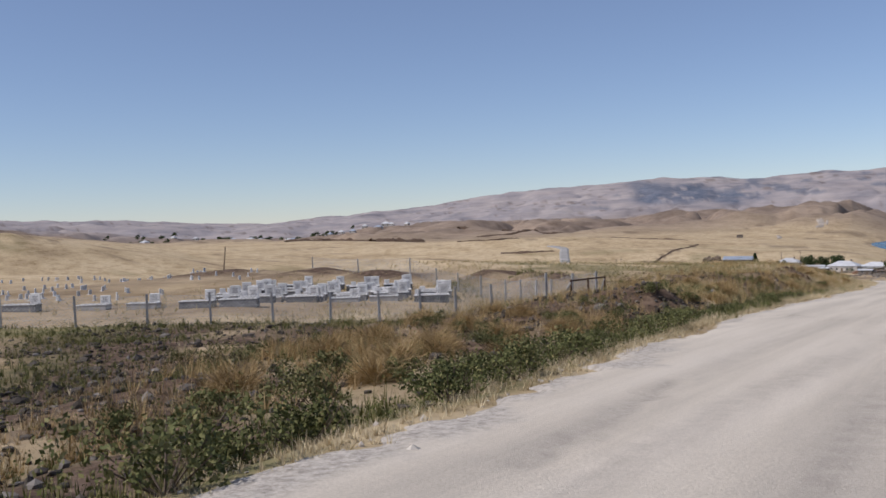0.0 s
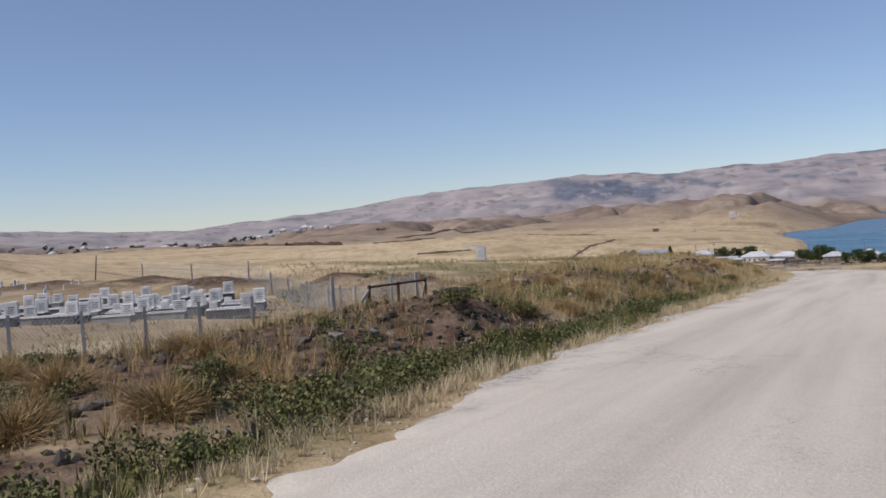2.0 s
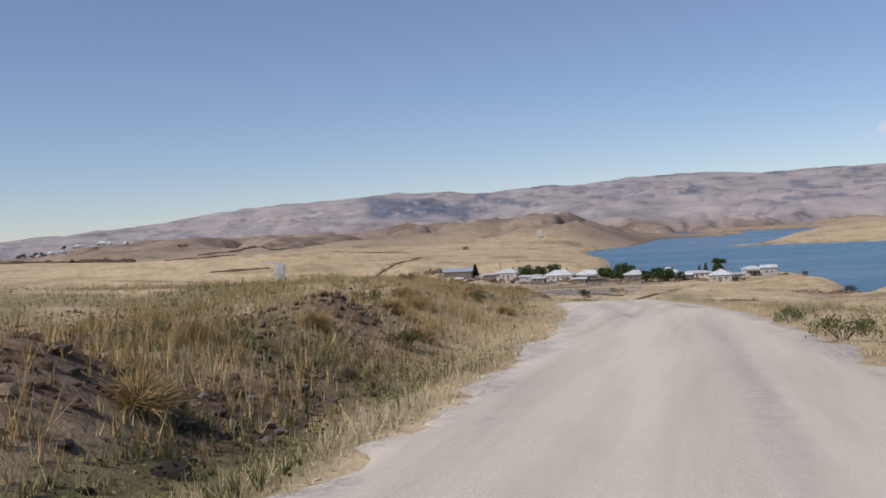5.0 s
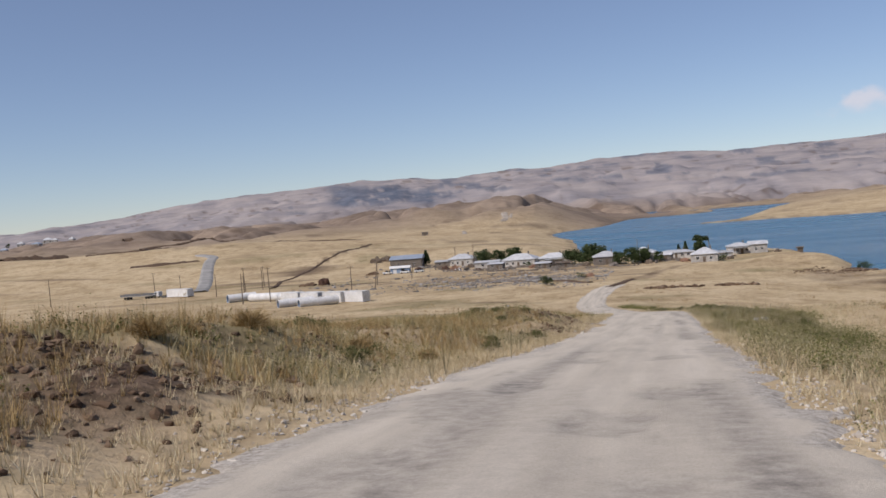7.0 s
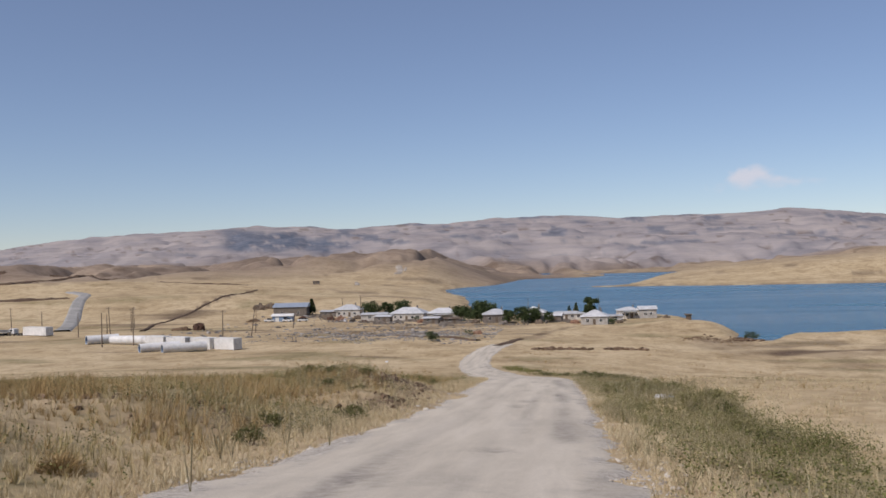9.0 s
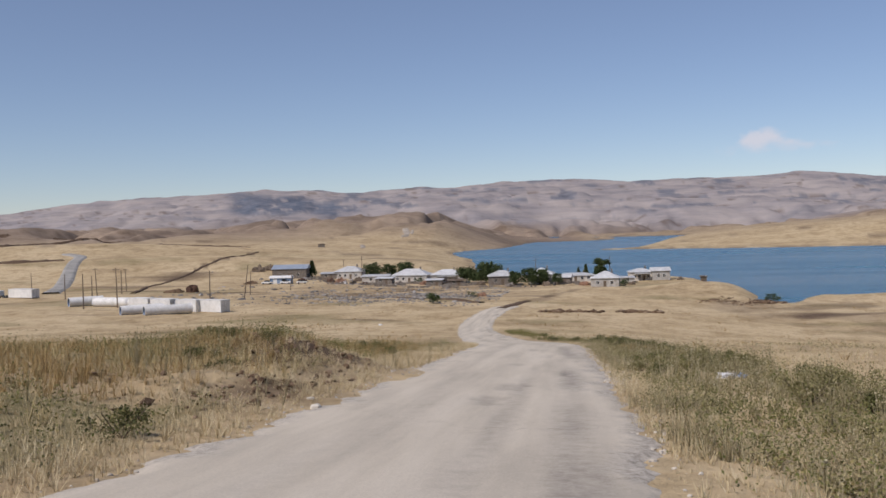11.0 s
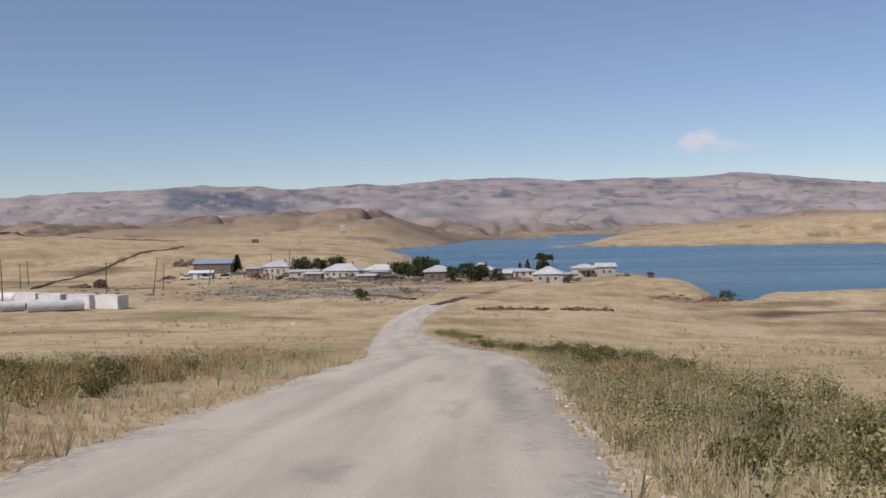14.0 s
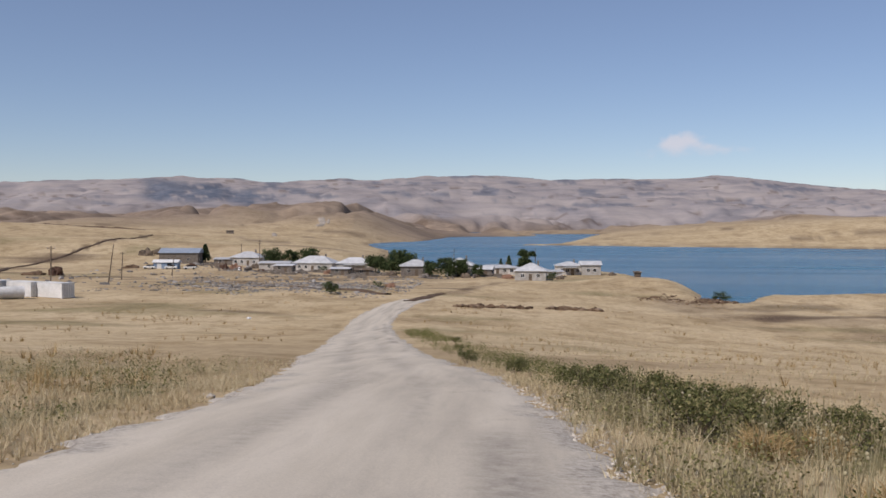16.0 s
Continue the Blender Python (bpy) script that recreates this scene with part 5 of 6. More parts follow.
# ---- grass, weeds and thistles ----
def blades(name, x, y, tall, width, per, lean, material, label, category, seed, leafy_=False):
    """Tufts of tapering blades, or of small leaves on stalks."""
    bg = np.random.default_rng(seed)
    n = len(x)
    z = height(x, y)
    X, Y, Z, H = (np.repeat(a, per) for a in (x, y, z, tall))
    m = n * per
    a = bg.uniform(0, 6.283, m)
    rad = bg.uniform(0, 1, m) * lean * H
    bx, by = X + bg.normal(0, 0.06, m) * H, Y + bg.normal(0, 0.06, m) * H
    hh = H * bg.uniform(0.55, 1.1, m)
    w = width * bg.uniform(0.6, 1.4, m)
    b = a + bg.uniform(0.8, 2.2, m)
    ux, uy = np.cos(b) * w, np.sin(b) * w
    if not leafy_:
        v = np.stack([np.stack([bx - ux, by - uy, Z - 0.03], -1), np.stack([bx + ux, by + uy, Z - 0.03], -1), np.stack([bx + np.cos(a) * rad, by + np.sin(a) * rad, Z + hh], -1)], 1)
        ob = from_arrays(name, v.reshape(-1, 3), np.arange(3 * m).reshape(-1, 3), material, False)
    else:
        t = bg.uniform(0.1, 1.0, m)
        cx, cy, cz = bx + np.cos(a) * rad * t * 1.6, by + np.sin(a) * rad * t * 1.6, Z + hh * t
        way = bg.normal(size=(m, 3))
        way[:, 2] = np.abs(way[:, 2]) * 0.6 + 0.15
        way /= np.linalg.norm(way, axis=1)[:, None]
        nrm = np.cross(way, bg.normal(size=(m, 3)))
        nrm /= np.linalg.norm(nrm, axis=1)[:, None]
        c, L, W = np.stack([cx, cy, cz], -1), (w * 4.0)[:, None], (w * 1.3)[:, None]
        v = np.stack([c, c + way * L * 0.5 - nrm * W, c + way * L, c + way * L * 0.5 + nrm * W], 1)
        ob = from_arrays(name, v.reshape(-1, 3), np.arange(4 * m).reshape(-1, 4), material, False)
    return tagged(ob, label, category, kind="stuff")


def clump(x, y, size, seed, lo, hi):
    return smooth(fbm(x / size, y / size, 3, seed), lo, hi)


def straw_keep(x, y):
    s = np.abs(side_of(x, y))
    c = cover(x, y, 0 * x)
    return smooth(s, 2.8, 3.3) * (1 - 0.85 * smooth(s, 8, 16)) * (1 - 0.5 * smooth(y, -16, -8) * (1 - smooth(y, 40, 50))) * (1 - np.where(y > 5, 0.6, 0.9) * c[:, 1]) * (0.25 + 0.75 * clump(x, y, 1.6, 71, -0.3, 0.25)) * (1 - 0.75 * c[:, 0])


def weed_keep(x, y):
    s = side_of(x, y)
    c = cover(x, y, 0 * x)
    return (np.hypot(x - 5.0, y - 101.4) > 1.6) * (np.abs(s) > 3.2) * np.where((s > 0) & (y > 20), 0.42 + 0.5 * smooth(s, 4.6, 6.2), 1.0) * c[:, 0] * (0.2 + 0.8 * clump(x, y, 1.3, 72, -0.2, 0.2)) * (1 - 0.6 * c[:, 1])


def rusty_keep(x, y):
    s = side_of(x, y)
    c = cover(x, y, 0 * x)
    out = (x + 8.2) * 0.51 - (y + 19.5) * 0.86
    zone = smooth(-s, 4.8, 6.2) * (1 - smooth(-s, np.where(y < 30, 12, 18), np.where(y < 30, 17, 27))) * np.where(y < 5, (out > -0.5) | (x > -9), 1)
    return zone * clump(x, y, 3.2, 79, -0.25, 0.15) * (1 - 0.35 * c[:, 1]) * (1 - 0.75 * smooth(y, 118, 135))


def size_of(n, lo, hi, seed):
    return np.random.default_rng(seed).uniform(lo, hi, n)


x, y = scatter(155000, -24, 22, -60, 150, straw_keep, 51)
tall = size_of(len(x), 0.08, 0.26, 1) * (0.6 + 0.8 * clump(x, y, 3.0, 73, -0.3, 0.3))
blades("dry_grass", x, y, tall, 0.0052, 9, 0.9, STRAW, "dry golden grass tufts along the verge", "grass", 52)
x, y = scatter(56000, -70, 70, -60, 260, lambda x, y: smooth(np.abs(side_of(x, y)), 10, 18) * (0.15 + 0.85 * clump(x, y, 5, 74, -0.2, 0.3)) * (x - road_x(y) > -22 * (y < 5)), 53)
blades("dry_grass", x, y, size_of(len(x), 0.1, 0.3, 2), 0.014, 8, 1.0, STRAW, "dry golden grass on the open field", "grass", 54)
x, y = scatter(76000, -34, 20, -62, 150, weed_keep, 55)
tall = size_of(len(x), 0.2, 0.6, 3) * (0.6 + 0.9 * clump(x, y, 2.5, 75, -0.3, 0.3))
blades("green_weeds", x, y, tall, 0.0105, 22, 0.5, WEED, "green and browning weeds on the roadside bank", "weeds", 56, True)
x, y = scatter(66000, -34, -1, -62, 140, rusty_keep, 67)
tall = size_of(len(x), 0.2, 0.55, 8) * (0.6 + 0.9 * clump(x, y, 2.0, 78, -0.3, 0.3))
blades("dry_weeds", x, y, tall, 0.0055, 15, 0.8, RUSTY, "rusty brown dry weeds on the roadside bank", "weeds", 68)
x, y = scatter(9000, -75, 70, 112, 330, lambda x, y: smooth(np.abs(side_of(x, y)), 5, 9) * clump(x, y, 7, 91, 0.22, 0.45), 79)
blades("dry_tufts", x, y, size_of(len(x), 0.25, 0.6, 15), 0.016, 12, 0.9, RUSTY, "brown dry tufts scattered over the straw field", "weeds", 80)


def meadow_keep(x, y):
    s = -side_of(x, y)
    c = cover(x, y, 0 * x)
    return smooth(s, 4.0, 6.5) * (1 - 0.75 * smooth(s, 16, 30)) * (1 - smooth(s, 40, 56)) * smooth(y, -32, -18) * (1 - smooth(y, 108, 126)) * (0.15 + 0.85 * clump(x, y, 2.6, 92, -0.2, 0.2)) * (1 - 0.5 * c[:, 1])


x, y = scatter(92000, -60, 2, -32, 126, meadow_keep, 82)
blades("golden_grass", x, y, size_of(len(x), 0.16, 0.42, 16) * (0.6 + 0.8 * clump(x, y, 2.2, 93, -0.3, 0.3)), 0.009, 9, 0.8, GOLD, "golden brown grass covering the bank beside the road", "grass", 83)


def fringe_keep(x, y):
    s = np.abs(side_of(x, y))
    return smooth(s, 2.8, 3.25) * (1 - 0.9 * smooth(s, np.where(x > road_x(y), 3.5, 5.0), np.where(x > road_x(y), 5.2, 8.5))) * (0.3 + 0.7 * clump(x, y, 1.1, 86, -0.25, 0.2))


x, y = scatter(52000, -11, 8, 62, 138, fringe_keep, 77)
x2, y2 = scatter(52000, -2, 9, -60, 4, lambda x, y: fringe_keep(x, y) * (1 - smooth(-side_of(x, y), 3.3, 4.2)) * (side_of(x, y) < 0), 81)
x3, y3 = scatter(24000, -9, 9, 4, 62, fringe_keep, 87)
x, y = np.concatenate([x, x2, x3]), np.concatenate([y, y2, y3])
blades("dry_grass", x, y, size_of(len(x), 0.07, 0.24, 14) * (0.6 + 0.8 * clump(x, y, 1.7, 90, -0.3, 0.3)), 0.0042, 11, 1.1, STRAW, "dense pale dry grass at the road edge", "grass", 78)
shrubs_row = [(5.6, 84, 0.45), (6.0, 90, 0.5), (6.2, 93.5, 0.45), (7.0, 99, 0.5), (7.2, 102.5, 0.45), (6.4, 107, 0.55), (6.2, 110.5, 0.5), (4.2, 105.5, 0.5), (3.4, 108.2, 0.45), (2.6, 103.4, 0.4), (3.0, 101.8, 0.4), (3.4, 99.6, 0.4), (2.7, 106.4, 0.45), (3.8, 106.9, 0.5), (4.8, 108.8, 0.45), (2.7, 110.4, 0.4), (3.9, 109.8, 0.45)]


def green_keep(x, y):
    s, c = side_of(x, y), cover(x, y, 0 * x)
    return (s < -3.2) * c[:, 0] * (0.3 + 0.7 * clump(x, y, 1.8, 84, -0.2, 0.2))


x, y = scatter(52000, -34, 2, -62, 12, green_keep, 75)
tall = size_of(len(x), 0.12, 0.3, 12) * (0.6 + 0.8 * clump(x, y, 2.0, 89, -0.3, 0.3))
blades("green_grass", x, y, tall, 0.009, 9, 0.6, WEED, "green grass along the graveyard fence and verge", "grass", 76)
x, y = scatter(20000, -34, 20, -62, 150, lambda x, y: weed_keep(x, y) * 0.8, 57)
blades("weed_stalks", x, y, size_of(len(x), 0.2, 0.55, 4), 0.005, 9, 0.5, THISTLE, "dry brown weed stalks among the green", "weeds", 58)


def shrubs(name, spots, label, seed, material=None):
    sg = np.random.default_rng(seed)
    for x, y, s in spots:
        ob = empty(name, x, y, gz(x, y) - 0.05, 0, label, "bush", "roadside bushes")
        bm = bmesh.new()
        for k in range(9):
            a = k * 0.7 + sg.uniform(0, 0.5)
            tube(bm, (0, 0, 0), (math.cos(a) * s * 0.7, math.sin(a) * s * 0.7, s * sg.uniform(0.5, 0.95)), 0.012, 0.005, 5)
        part("stem", bm, BARK, ob)
        cs = np.array([(sg.normal() * s * 0.45, sg.normal() * s * 0.45, s * sg.uniform(0.3, 0.75)) for _ in range(11)])
        vv, ff = leafy(cs, np.array([s * sg.uniform(0.25, 0.42) for _ in range(11)]), 1350, 0.016 + 0.014 * s, seed + int(y))
        foliage = from_arrays("foliage", vv, ff, material or WEED, False)
        foliage.parent = ob


shrubs("bush", [(8.5, -17.0, 0.75), (8.7, -14.8, 0.9), (8.6, -12.2, 1.0), (8.6, -9.4, 1.0), (8.5, -6.4, 1.0), (8.4, -3.0, 1.0), (10.0, -15.6, 0.9), (10.2, -12.4, 1.0), (10.2, -8.8, 1.0), (8.4, 0.6, 0.9), (8.0, 4.6, 0.9), (9.0, -19.6, 0.7), (10.4, -5, 1.0)], "dense green bush beside the road", 61, SHRUB)
shrubs("bush", [(7.9, -18.5, 0.7), (8.2, -15.5, 0.8), (8.2, -11.5, 0.8), (8.0, -7.5, 0.8), (7.8, -3.5, 0.75), (9.4, -20.5, 0.9), (8.8, -22.0, 0.7), (7.6, 1.5, 0.7), (7.2, 7.5, 0.6), (6.8, 14, 0.5)], "leafy green bush at the edge of the asphalt", 161, LUSH)
shrubs("bush", [(2.9, 125.4, 0.7), (3.2, 127.2, 0.8), (2.7, 129.4, 0.75), (2.4, 132.0, 0.7), (2.3, 134.6, 0.6), (4.2, 126.4, 0.8), (4.4, 129.0, 0.85), (3.8, 131.4, 0.8), (5.3, 131.0, 0.7), (5.5, 126.8, 0.6), (3.4, 134.0, 0.7), (2.9, 136.4, 0.6), (4.4, 136.0, 0.65), (5.6, 133.6, 0.6), (6.4, 129.4, 0.55), (2.4, 138.4, 0.5), (3.4, 140.0, 0.5), (1.0, 141.5, 0.5), (-0.6, 149, 0.5), (-0.9, 158, 0.4), (-1.4, 170, 0.4), (-2.2, 183, 0.45)], "green and rusty brown bush at the road edge", 62, SHRUB)
shrubs("bush", [(4.2, 111.5, 0.6), (4.8, 107.2, 0.6), (5.6, 113.6, 0.65), (6.6, 98.5, 0.5), (5.2, 94.5, 0.6), (6.2, 96.5, 0.6), (5.6, 88, 0.5)], "grey-green weed bush on the verge", 63, OLIVE)
shrubs("bush", shrubs_row[::2], "low green bush along the outer verge", 66, SHRUB)
shrubs("bush", shrubs_row[1::2], "olive green weed bush with dry tips", 67, OLIVE)
shrubs("bush", [(-7.8, 96, 0.4), (-9.4, 99, 0.45), (-8.6, 103, 0.4), (-11, 106, 0.45), (-7.2, 84, 0.4), (-10.5, 112, 0.5), (-13, 109, 0.5), (-7.0, 114, 0.45), (-8.2, 117, 0.65), (-9.2, 120, 0.6), (-11.4, 116, 0.65), (-8.4, 123, 0.55), (-12.4, 121, 0.6), (-3.4, -6.5, 0.5), (-2.2, 8.4, 0.5), (-5.6, 15, 0.6), (-4.4, 25, 0.5), (-9.2, 31, 0.6), (-8.6, 43.5, 0.55), (-13.5, 58, 0.6), (-7.6, 68, 0.5), (-11.5, 75, 0.6), (-6.4, 79.5, 0.55), (-6.0, 88, 0.5)], "green weed bush among soil heaps", 64, SHRUB)
shrubs("bush", [(1.3, -40.6, 0.55), (0.6, -38, 0.6), (-0.4, -35, 0.7), (1.0, -33.0, 0.5), (-1.8, -31, 0.6), (0.6, -28.5, 0.5), (-0.6, -20, 0.5), (0.0, -17.5, 0.5), (-0.8, -14, 0.5), (-2.5, -38, 0.6), (-4.2, -35.5, 0.6), (1.6, -46.5, 0.75), (0.4, -44.0, 0.7), (-0.6, -47.0, 0.7), (-3.2, -43.4, 0.65), (-6.5, -42.5, 0.7), (-9.5, -41, 0.6), (-7.8, -37.8, 0.55), (-10.5, -37, 0.6), (-3.6, -31.6, 0.5), (-8.2, -31.4, 0.5), (-6.2, -34.8, 0.5), (-12.5, -38.4, 0.6)], "low green weed bush on the roadside bank", 65, SHRUB)


vg = np.random.default_rng(151)
verge_bushes = []
for k in range(34):
    by_ = -57 + 1.25 * k + vg.uniform(-0.4, 0.4)
    verge_bushes.append((float(road_x(by_)) - vg.uniform(3.7, 4.9), by_, vg.uniform(0.42, 0.68)))
for k in range(22):
    by_ = -52 + 1.5 * k + vg.uniform(-0.6, 0.6)
    verge_bushes.append((float(road_x(by_)) - vg.uniform(5.4, 9.5), by_, vg.uniform(0.38, 0.6)))
shrubs("bush", verge_bushes, "dark green leafy weed bush on the road verge", 160, LUSH)


def tumbleweed(x, y, s, seed):
    """A dry springy ball of thin brown stems."""
    tg = np.random.default_rng(seed)
    ob = empty("dry_bush", x, y, gz(x, y) - 0.04, 0, "rusty brown dry bush on the roadside bank", "bush", "dry bushes")
    n = 1800
    way = tg.normal(size=(n, 3))
    way[:, 2] = np.abs(way[:, 2]) * 0.9
    way /= np.linalg.norm(way, axis=1)[:, None]
    lump = 1 + 0.3 * np.sin(way[:, 0] * 4 + seed) * np.cos(way[:, 1] * 5)
    tip = way * (s * lump * tg.uniform(0.75, 1.05, n))[:, None] * (1.15, 1.15, 0.95)
    root = way * (s * tg.uniform(0.1, 0.7, n))[:, None] + tg.normal(0, 0.06 * s, (n, 3))
    wide = np.cross(way, tg.normal(size=(n, 3)))
    wide *= (0.005 / np.linalg.norm(wide, axis=1))[:, None]
    v = np.stack([root - wide, root + wide, tip + tg.normal(0, 0.1 * s, (n, 3))], 1)
    twigs = from_arrays("twig_ball", v.reshape(-1, 3), np.arange(3 * n).reshape(-1, 3), RUSTY, False)
    twigs.parent = ob
    stem = bmesh.new()
    for k in range(6):
        a = k * 1.05
        tube(stem, (0, 0, 0), (math.cos(a) * s * 0.5, math.sin(a) * s * 0.5, s * 0.55), 0.012, 0.004, 5)
    part("stem", stem, BARK, ob)


for k, (tx_, ty_, ts_) in enumerate(((-2.8, -41.5, 0.75), (-6.7, -36.8, 0.8), (-5.5, -40.3, 0.7), (-5.7, -33.5, 0.7), (-5.5, -30.1, 0.6), (-4.6, -37.2, 0.8), (-2.6, -36.8, 0.7), (-1.6, -35.5, 0.6), (-4.0, -41.2, 0.8), (-1.1, -34.0, 0.6), (-2.4, -33.2, 0.55), (-2.2, -22.2, 0.5), (-1.8, -20.0, 0.5), (-3.4, -38.8, 0.75), (-7.4, -33.2, 0.65), (-1.6, -38.6, 0.6), (-8.0, -39.5, 0.7), (-2.2, -16.5, 0.55), (-3.4, -13.0, 0.55), (-1.5, -12.0, 0.5), (-6.8, -29.4, 0.55), (-0.4, -32.0, 0.5), (-9.2, -34.8, 0.6), (-1.5, -44.2, 0.7), (-4.2, -45.0, 0.75), (3.5, 124.4, 0.45), (4.6, 125.6, 0.5), (3.6, 120.6, 0.5), (4.9, 122.4, 0.5), (2.9, 118.8, 0.45), (3.0, 113.6, 0.4), (4.2, 110.6, 0.4), (5.2, 116.5, 0.45))):
    tumbleweed(tx_, ty_, ts_, 200 + k)
for k in range(30):
    ty_ = -19 + 3.2 * k + vg.uniform(-1, 1)
    tumbleweed(float(road_x(ty_)) - vg.uniform(5.4, 10.5), ty_, vg.uniform(0.38, 0.62), 260 + k)


def pale_keep(x, y):
    s = side_of(x, y)
    return (np.hypot(x - 5.0, y - 101.4) > 1.6) * smooth(s, 2.9, 3.6) * (1 - smooth(s, 7.4, 8.8)) * (0.06 + 0.94 * clump(x, y, 1.8, 87, 0.0, 0.3)) * (0.35 + 0.65 * smooth(y, 62, 76)) * smooth(y, 8, 24) * (1 - smooth(y, 128, 140))


x, y = scatter(34000, 0, 16, 8, 140, pale_keep, 69)
tall = size_of(len(x), 0.15, 0.5, 9) * (0.6 + 0.8 * clump(x, y, 2.2, 88, -0.3, 0.3))
blades("olive_weeds", x, y, tall, 0.0095, 28, 0.5, OLIVE, "olive and straw coloured weeds along the verge", "weeds", 70, True)
x, y = scatter(52000, 0, 16, 8, 140, pale_keep, 73)
blades("pale_stalks", x, y, size_of(len(x), 0.2, 0.55, 10), 0.006, 12, 0.7, THISTLE, "pale dry stalks tangled along the verge", "weeds", 74)


def strip_keep(x, y):
    s = side_of(x, y)
    return (np.hypot(x - 5.0, y - 101.4) > 1.6) * smooth(s, 3.3, 4.4) * (1 - smooth(s, 8.2, 10.0)) * smooth(y, 50, 70) * (1 - 0.5 * smooth(y, 106, 116)) * (1 - smooth(y, 126, 138)) * (0.2 + 0.8 * clump(x, y, 2.4, 95, -0.15, 0.15))


x, y = scatter(15000, 0, 14, 50, 138, strip_keep, 96)
blades("green_weeds", x, y, size_of(len(x), 0.2, 0.55, 17) * (0.6 + 0.8 * clump(x, y, 2.0, 94, -0.3, 0.3)), 0.0095, 30, 0.6, WEED, "thick green weeds filling the verge beside the road", "weeds", 97, True)
x, y = scatter(15000, -22, -5, 102, 130, lambda x, y: smooth(-side_of(x, y), 4.6, 6.5) * (1 - smooth(-side_of(x, y), 13, 19)) * smooth(y, 103, 109) * (1 - smooth(y, 121, 129)) * clump(x, y, 3.0, 45, -0.15, 0.15), 101)
blades("green_weeds", x, y, size_of(len(x), 0.25, 0.6, 19), 0.011, 22, 0.6, WEED, "dark green weeds on the bank beside the bend", "weeds", 102, True)
x, y = scatter(16000, -9, 8, 134, 222, lambda x, y: smooth(side_of(x, y), 3.4, 4.4) * (1 - smooth(side_of(x, y), 6.4, 8.4)) * clump(x, y, 3.0, 46, -0.2, 0.15), 99)
blades("green_weeds", x, y, size_of(len(x), 0.25, 0.6, 18), 0.012, 18, 0.6, WEED, "low green and brown weeds along the bend of the road", "weeds", 100, True)
x, y = scatter(32000, -8, 6, 26, 76, lambda x, y: np.exp(-(((np.abs(side_of(x, y)) - 3.1) / 0.5) ** 2)), 98)
lumps("gravel", x, y, np.minimum(np.random.default_rng(10).lognormal(-3.9, 0.5, len(x)), 0.045), GRAVEL, "broad band of loose grey gravel at the road edge", "gravel")
x, y = scatter(26000, 0, 4, 98, 136, lambda x, y: np.exp(-(((side_of(x, y) - 3.05) / 0.45) ** 2)) * (0.3 + 0.7 * clump(x, y, 1.5, 44, -0.2, 0.2)), 103)
lumps("gravel", x, y, np.minimum(np.random.default_rng(11).lognormal(-3.95, 0.5, len(x)), 0.036), GRAVEL, "white gravel spilling off the crumbling asphalt", "gravel")


def debris(x, y, w, h, material, label, seed):
    """A low uneven heap."""
    hg = np.random.default_rng(seed)
    bm = bmesh.new()
    bmesh.ops.create_icosphere(bm, subdivisions=3, radius=1)
    for v in bm.verts:
        k = 1 + 0.3 * math.sin(v.co.x * 5 + seed) * math.cos(v.co.y * 4 - seed) + 0.18 * hg.uniform(-1, 1)
        v.co = Vector((v.co.x * w / 2 * k, v.co.y * w / 3 * k, max(v.co.z, -0.2) * h * k))
    ob = part("mound", bm, material)
    ob.matrix_world = pose(x, y, gz(x, y), 0, 0, hg.uniform(-30, 30))
    tagged(ob, label, "heap")


debris(-144, 503, 6, 2.6, WOOD, "dark brown stack of fodder behind the barn", 1)
debris(-140, 508, 6, 2.4, WOOD, "dark brown stack of fodder behind the barn", 2)
debris(-94.5, 447, 3.5, 1.7, RUST, "rusty scrap heap beside the village houses", 3)
debris(-90, 445, 4.0, 1.8, RAW, "reddish brick heap beside the village houses", 4)
debris(-131.2, 393, 4.5, 2.4, RUST, "rusty brown machine wreck by the trench", 5)
debris(-137, 391, 6.0, 1.1, CLOD, "heap of dug soil by the trench", 6)
debris(-126, 440, 5.0, 1.2, CLOD, "heap of dark soil near the shelter", 7)
for k, (cx_, cy_, cw_, ch_, cm_, cl_) in enumerate((
    (-84, 452, 4.2, 1.5, WOOD, "dark stack of firewood in a village yard"),
    (-70, 438, 3.6, 1.3, WOOD, "dark stack of firewood in a village yard"),
    (-53, 428, 3.4, 1.4, RAW, "reddish brick heap beside the village houses"),
    (-42, 408, 4.0, 1.2, STONEWALL, "grey stone heap before the houses"),
    (-30, 412, 3.2, 1.3, WOOD, "dark stack of firewood in a village yard"),
    (-19, 405, 3.4, 1.2, STONEWALL, "grey stone heap before the houses"),
    (-6, 404, 3.0, 1.4, WOOD, "dark stack of firewood in a village yard"),
    (7, 404, 3.6, 1.3, RAW, "reddish clay heap beside the village houses"),
    (23, 400, 2.4, 1.1, WOOD, "dark brushwood beside the square house"),
    (-62, 424, 4.4, 1.2, STONEWALL, "grey stone heap before the houses"),
    (-98, 455, 4.6, 1.5, WOOD, "dark stack of dung bricks by the barn"),
    (-108, 452, 3.6, 1.3, RUST, "rusty scrap heap beside the barn"),
    (-86, 434, 3.2, 1.0, PLASTIC, "pale sheet-covered heap in the yard"),
    (-76, 428, 2.8, 0.9, RUST, "rusty scrap heap in the yard"),
    (-24, 350, 3.0, 1.0, RAW, "reddish earth heap at the village track"),
    (42, 424, 2.6, 1.0, WOOD, "dark boat-sized heap of timber at the water"),
)):
    debris(cx_, cy_, cw_, ch_, cm_, cl_, 20 + k)
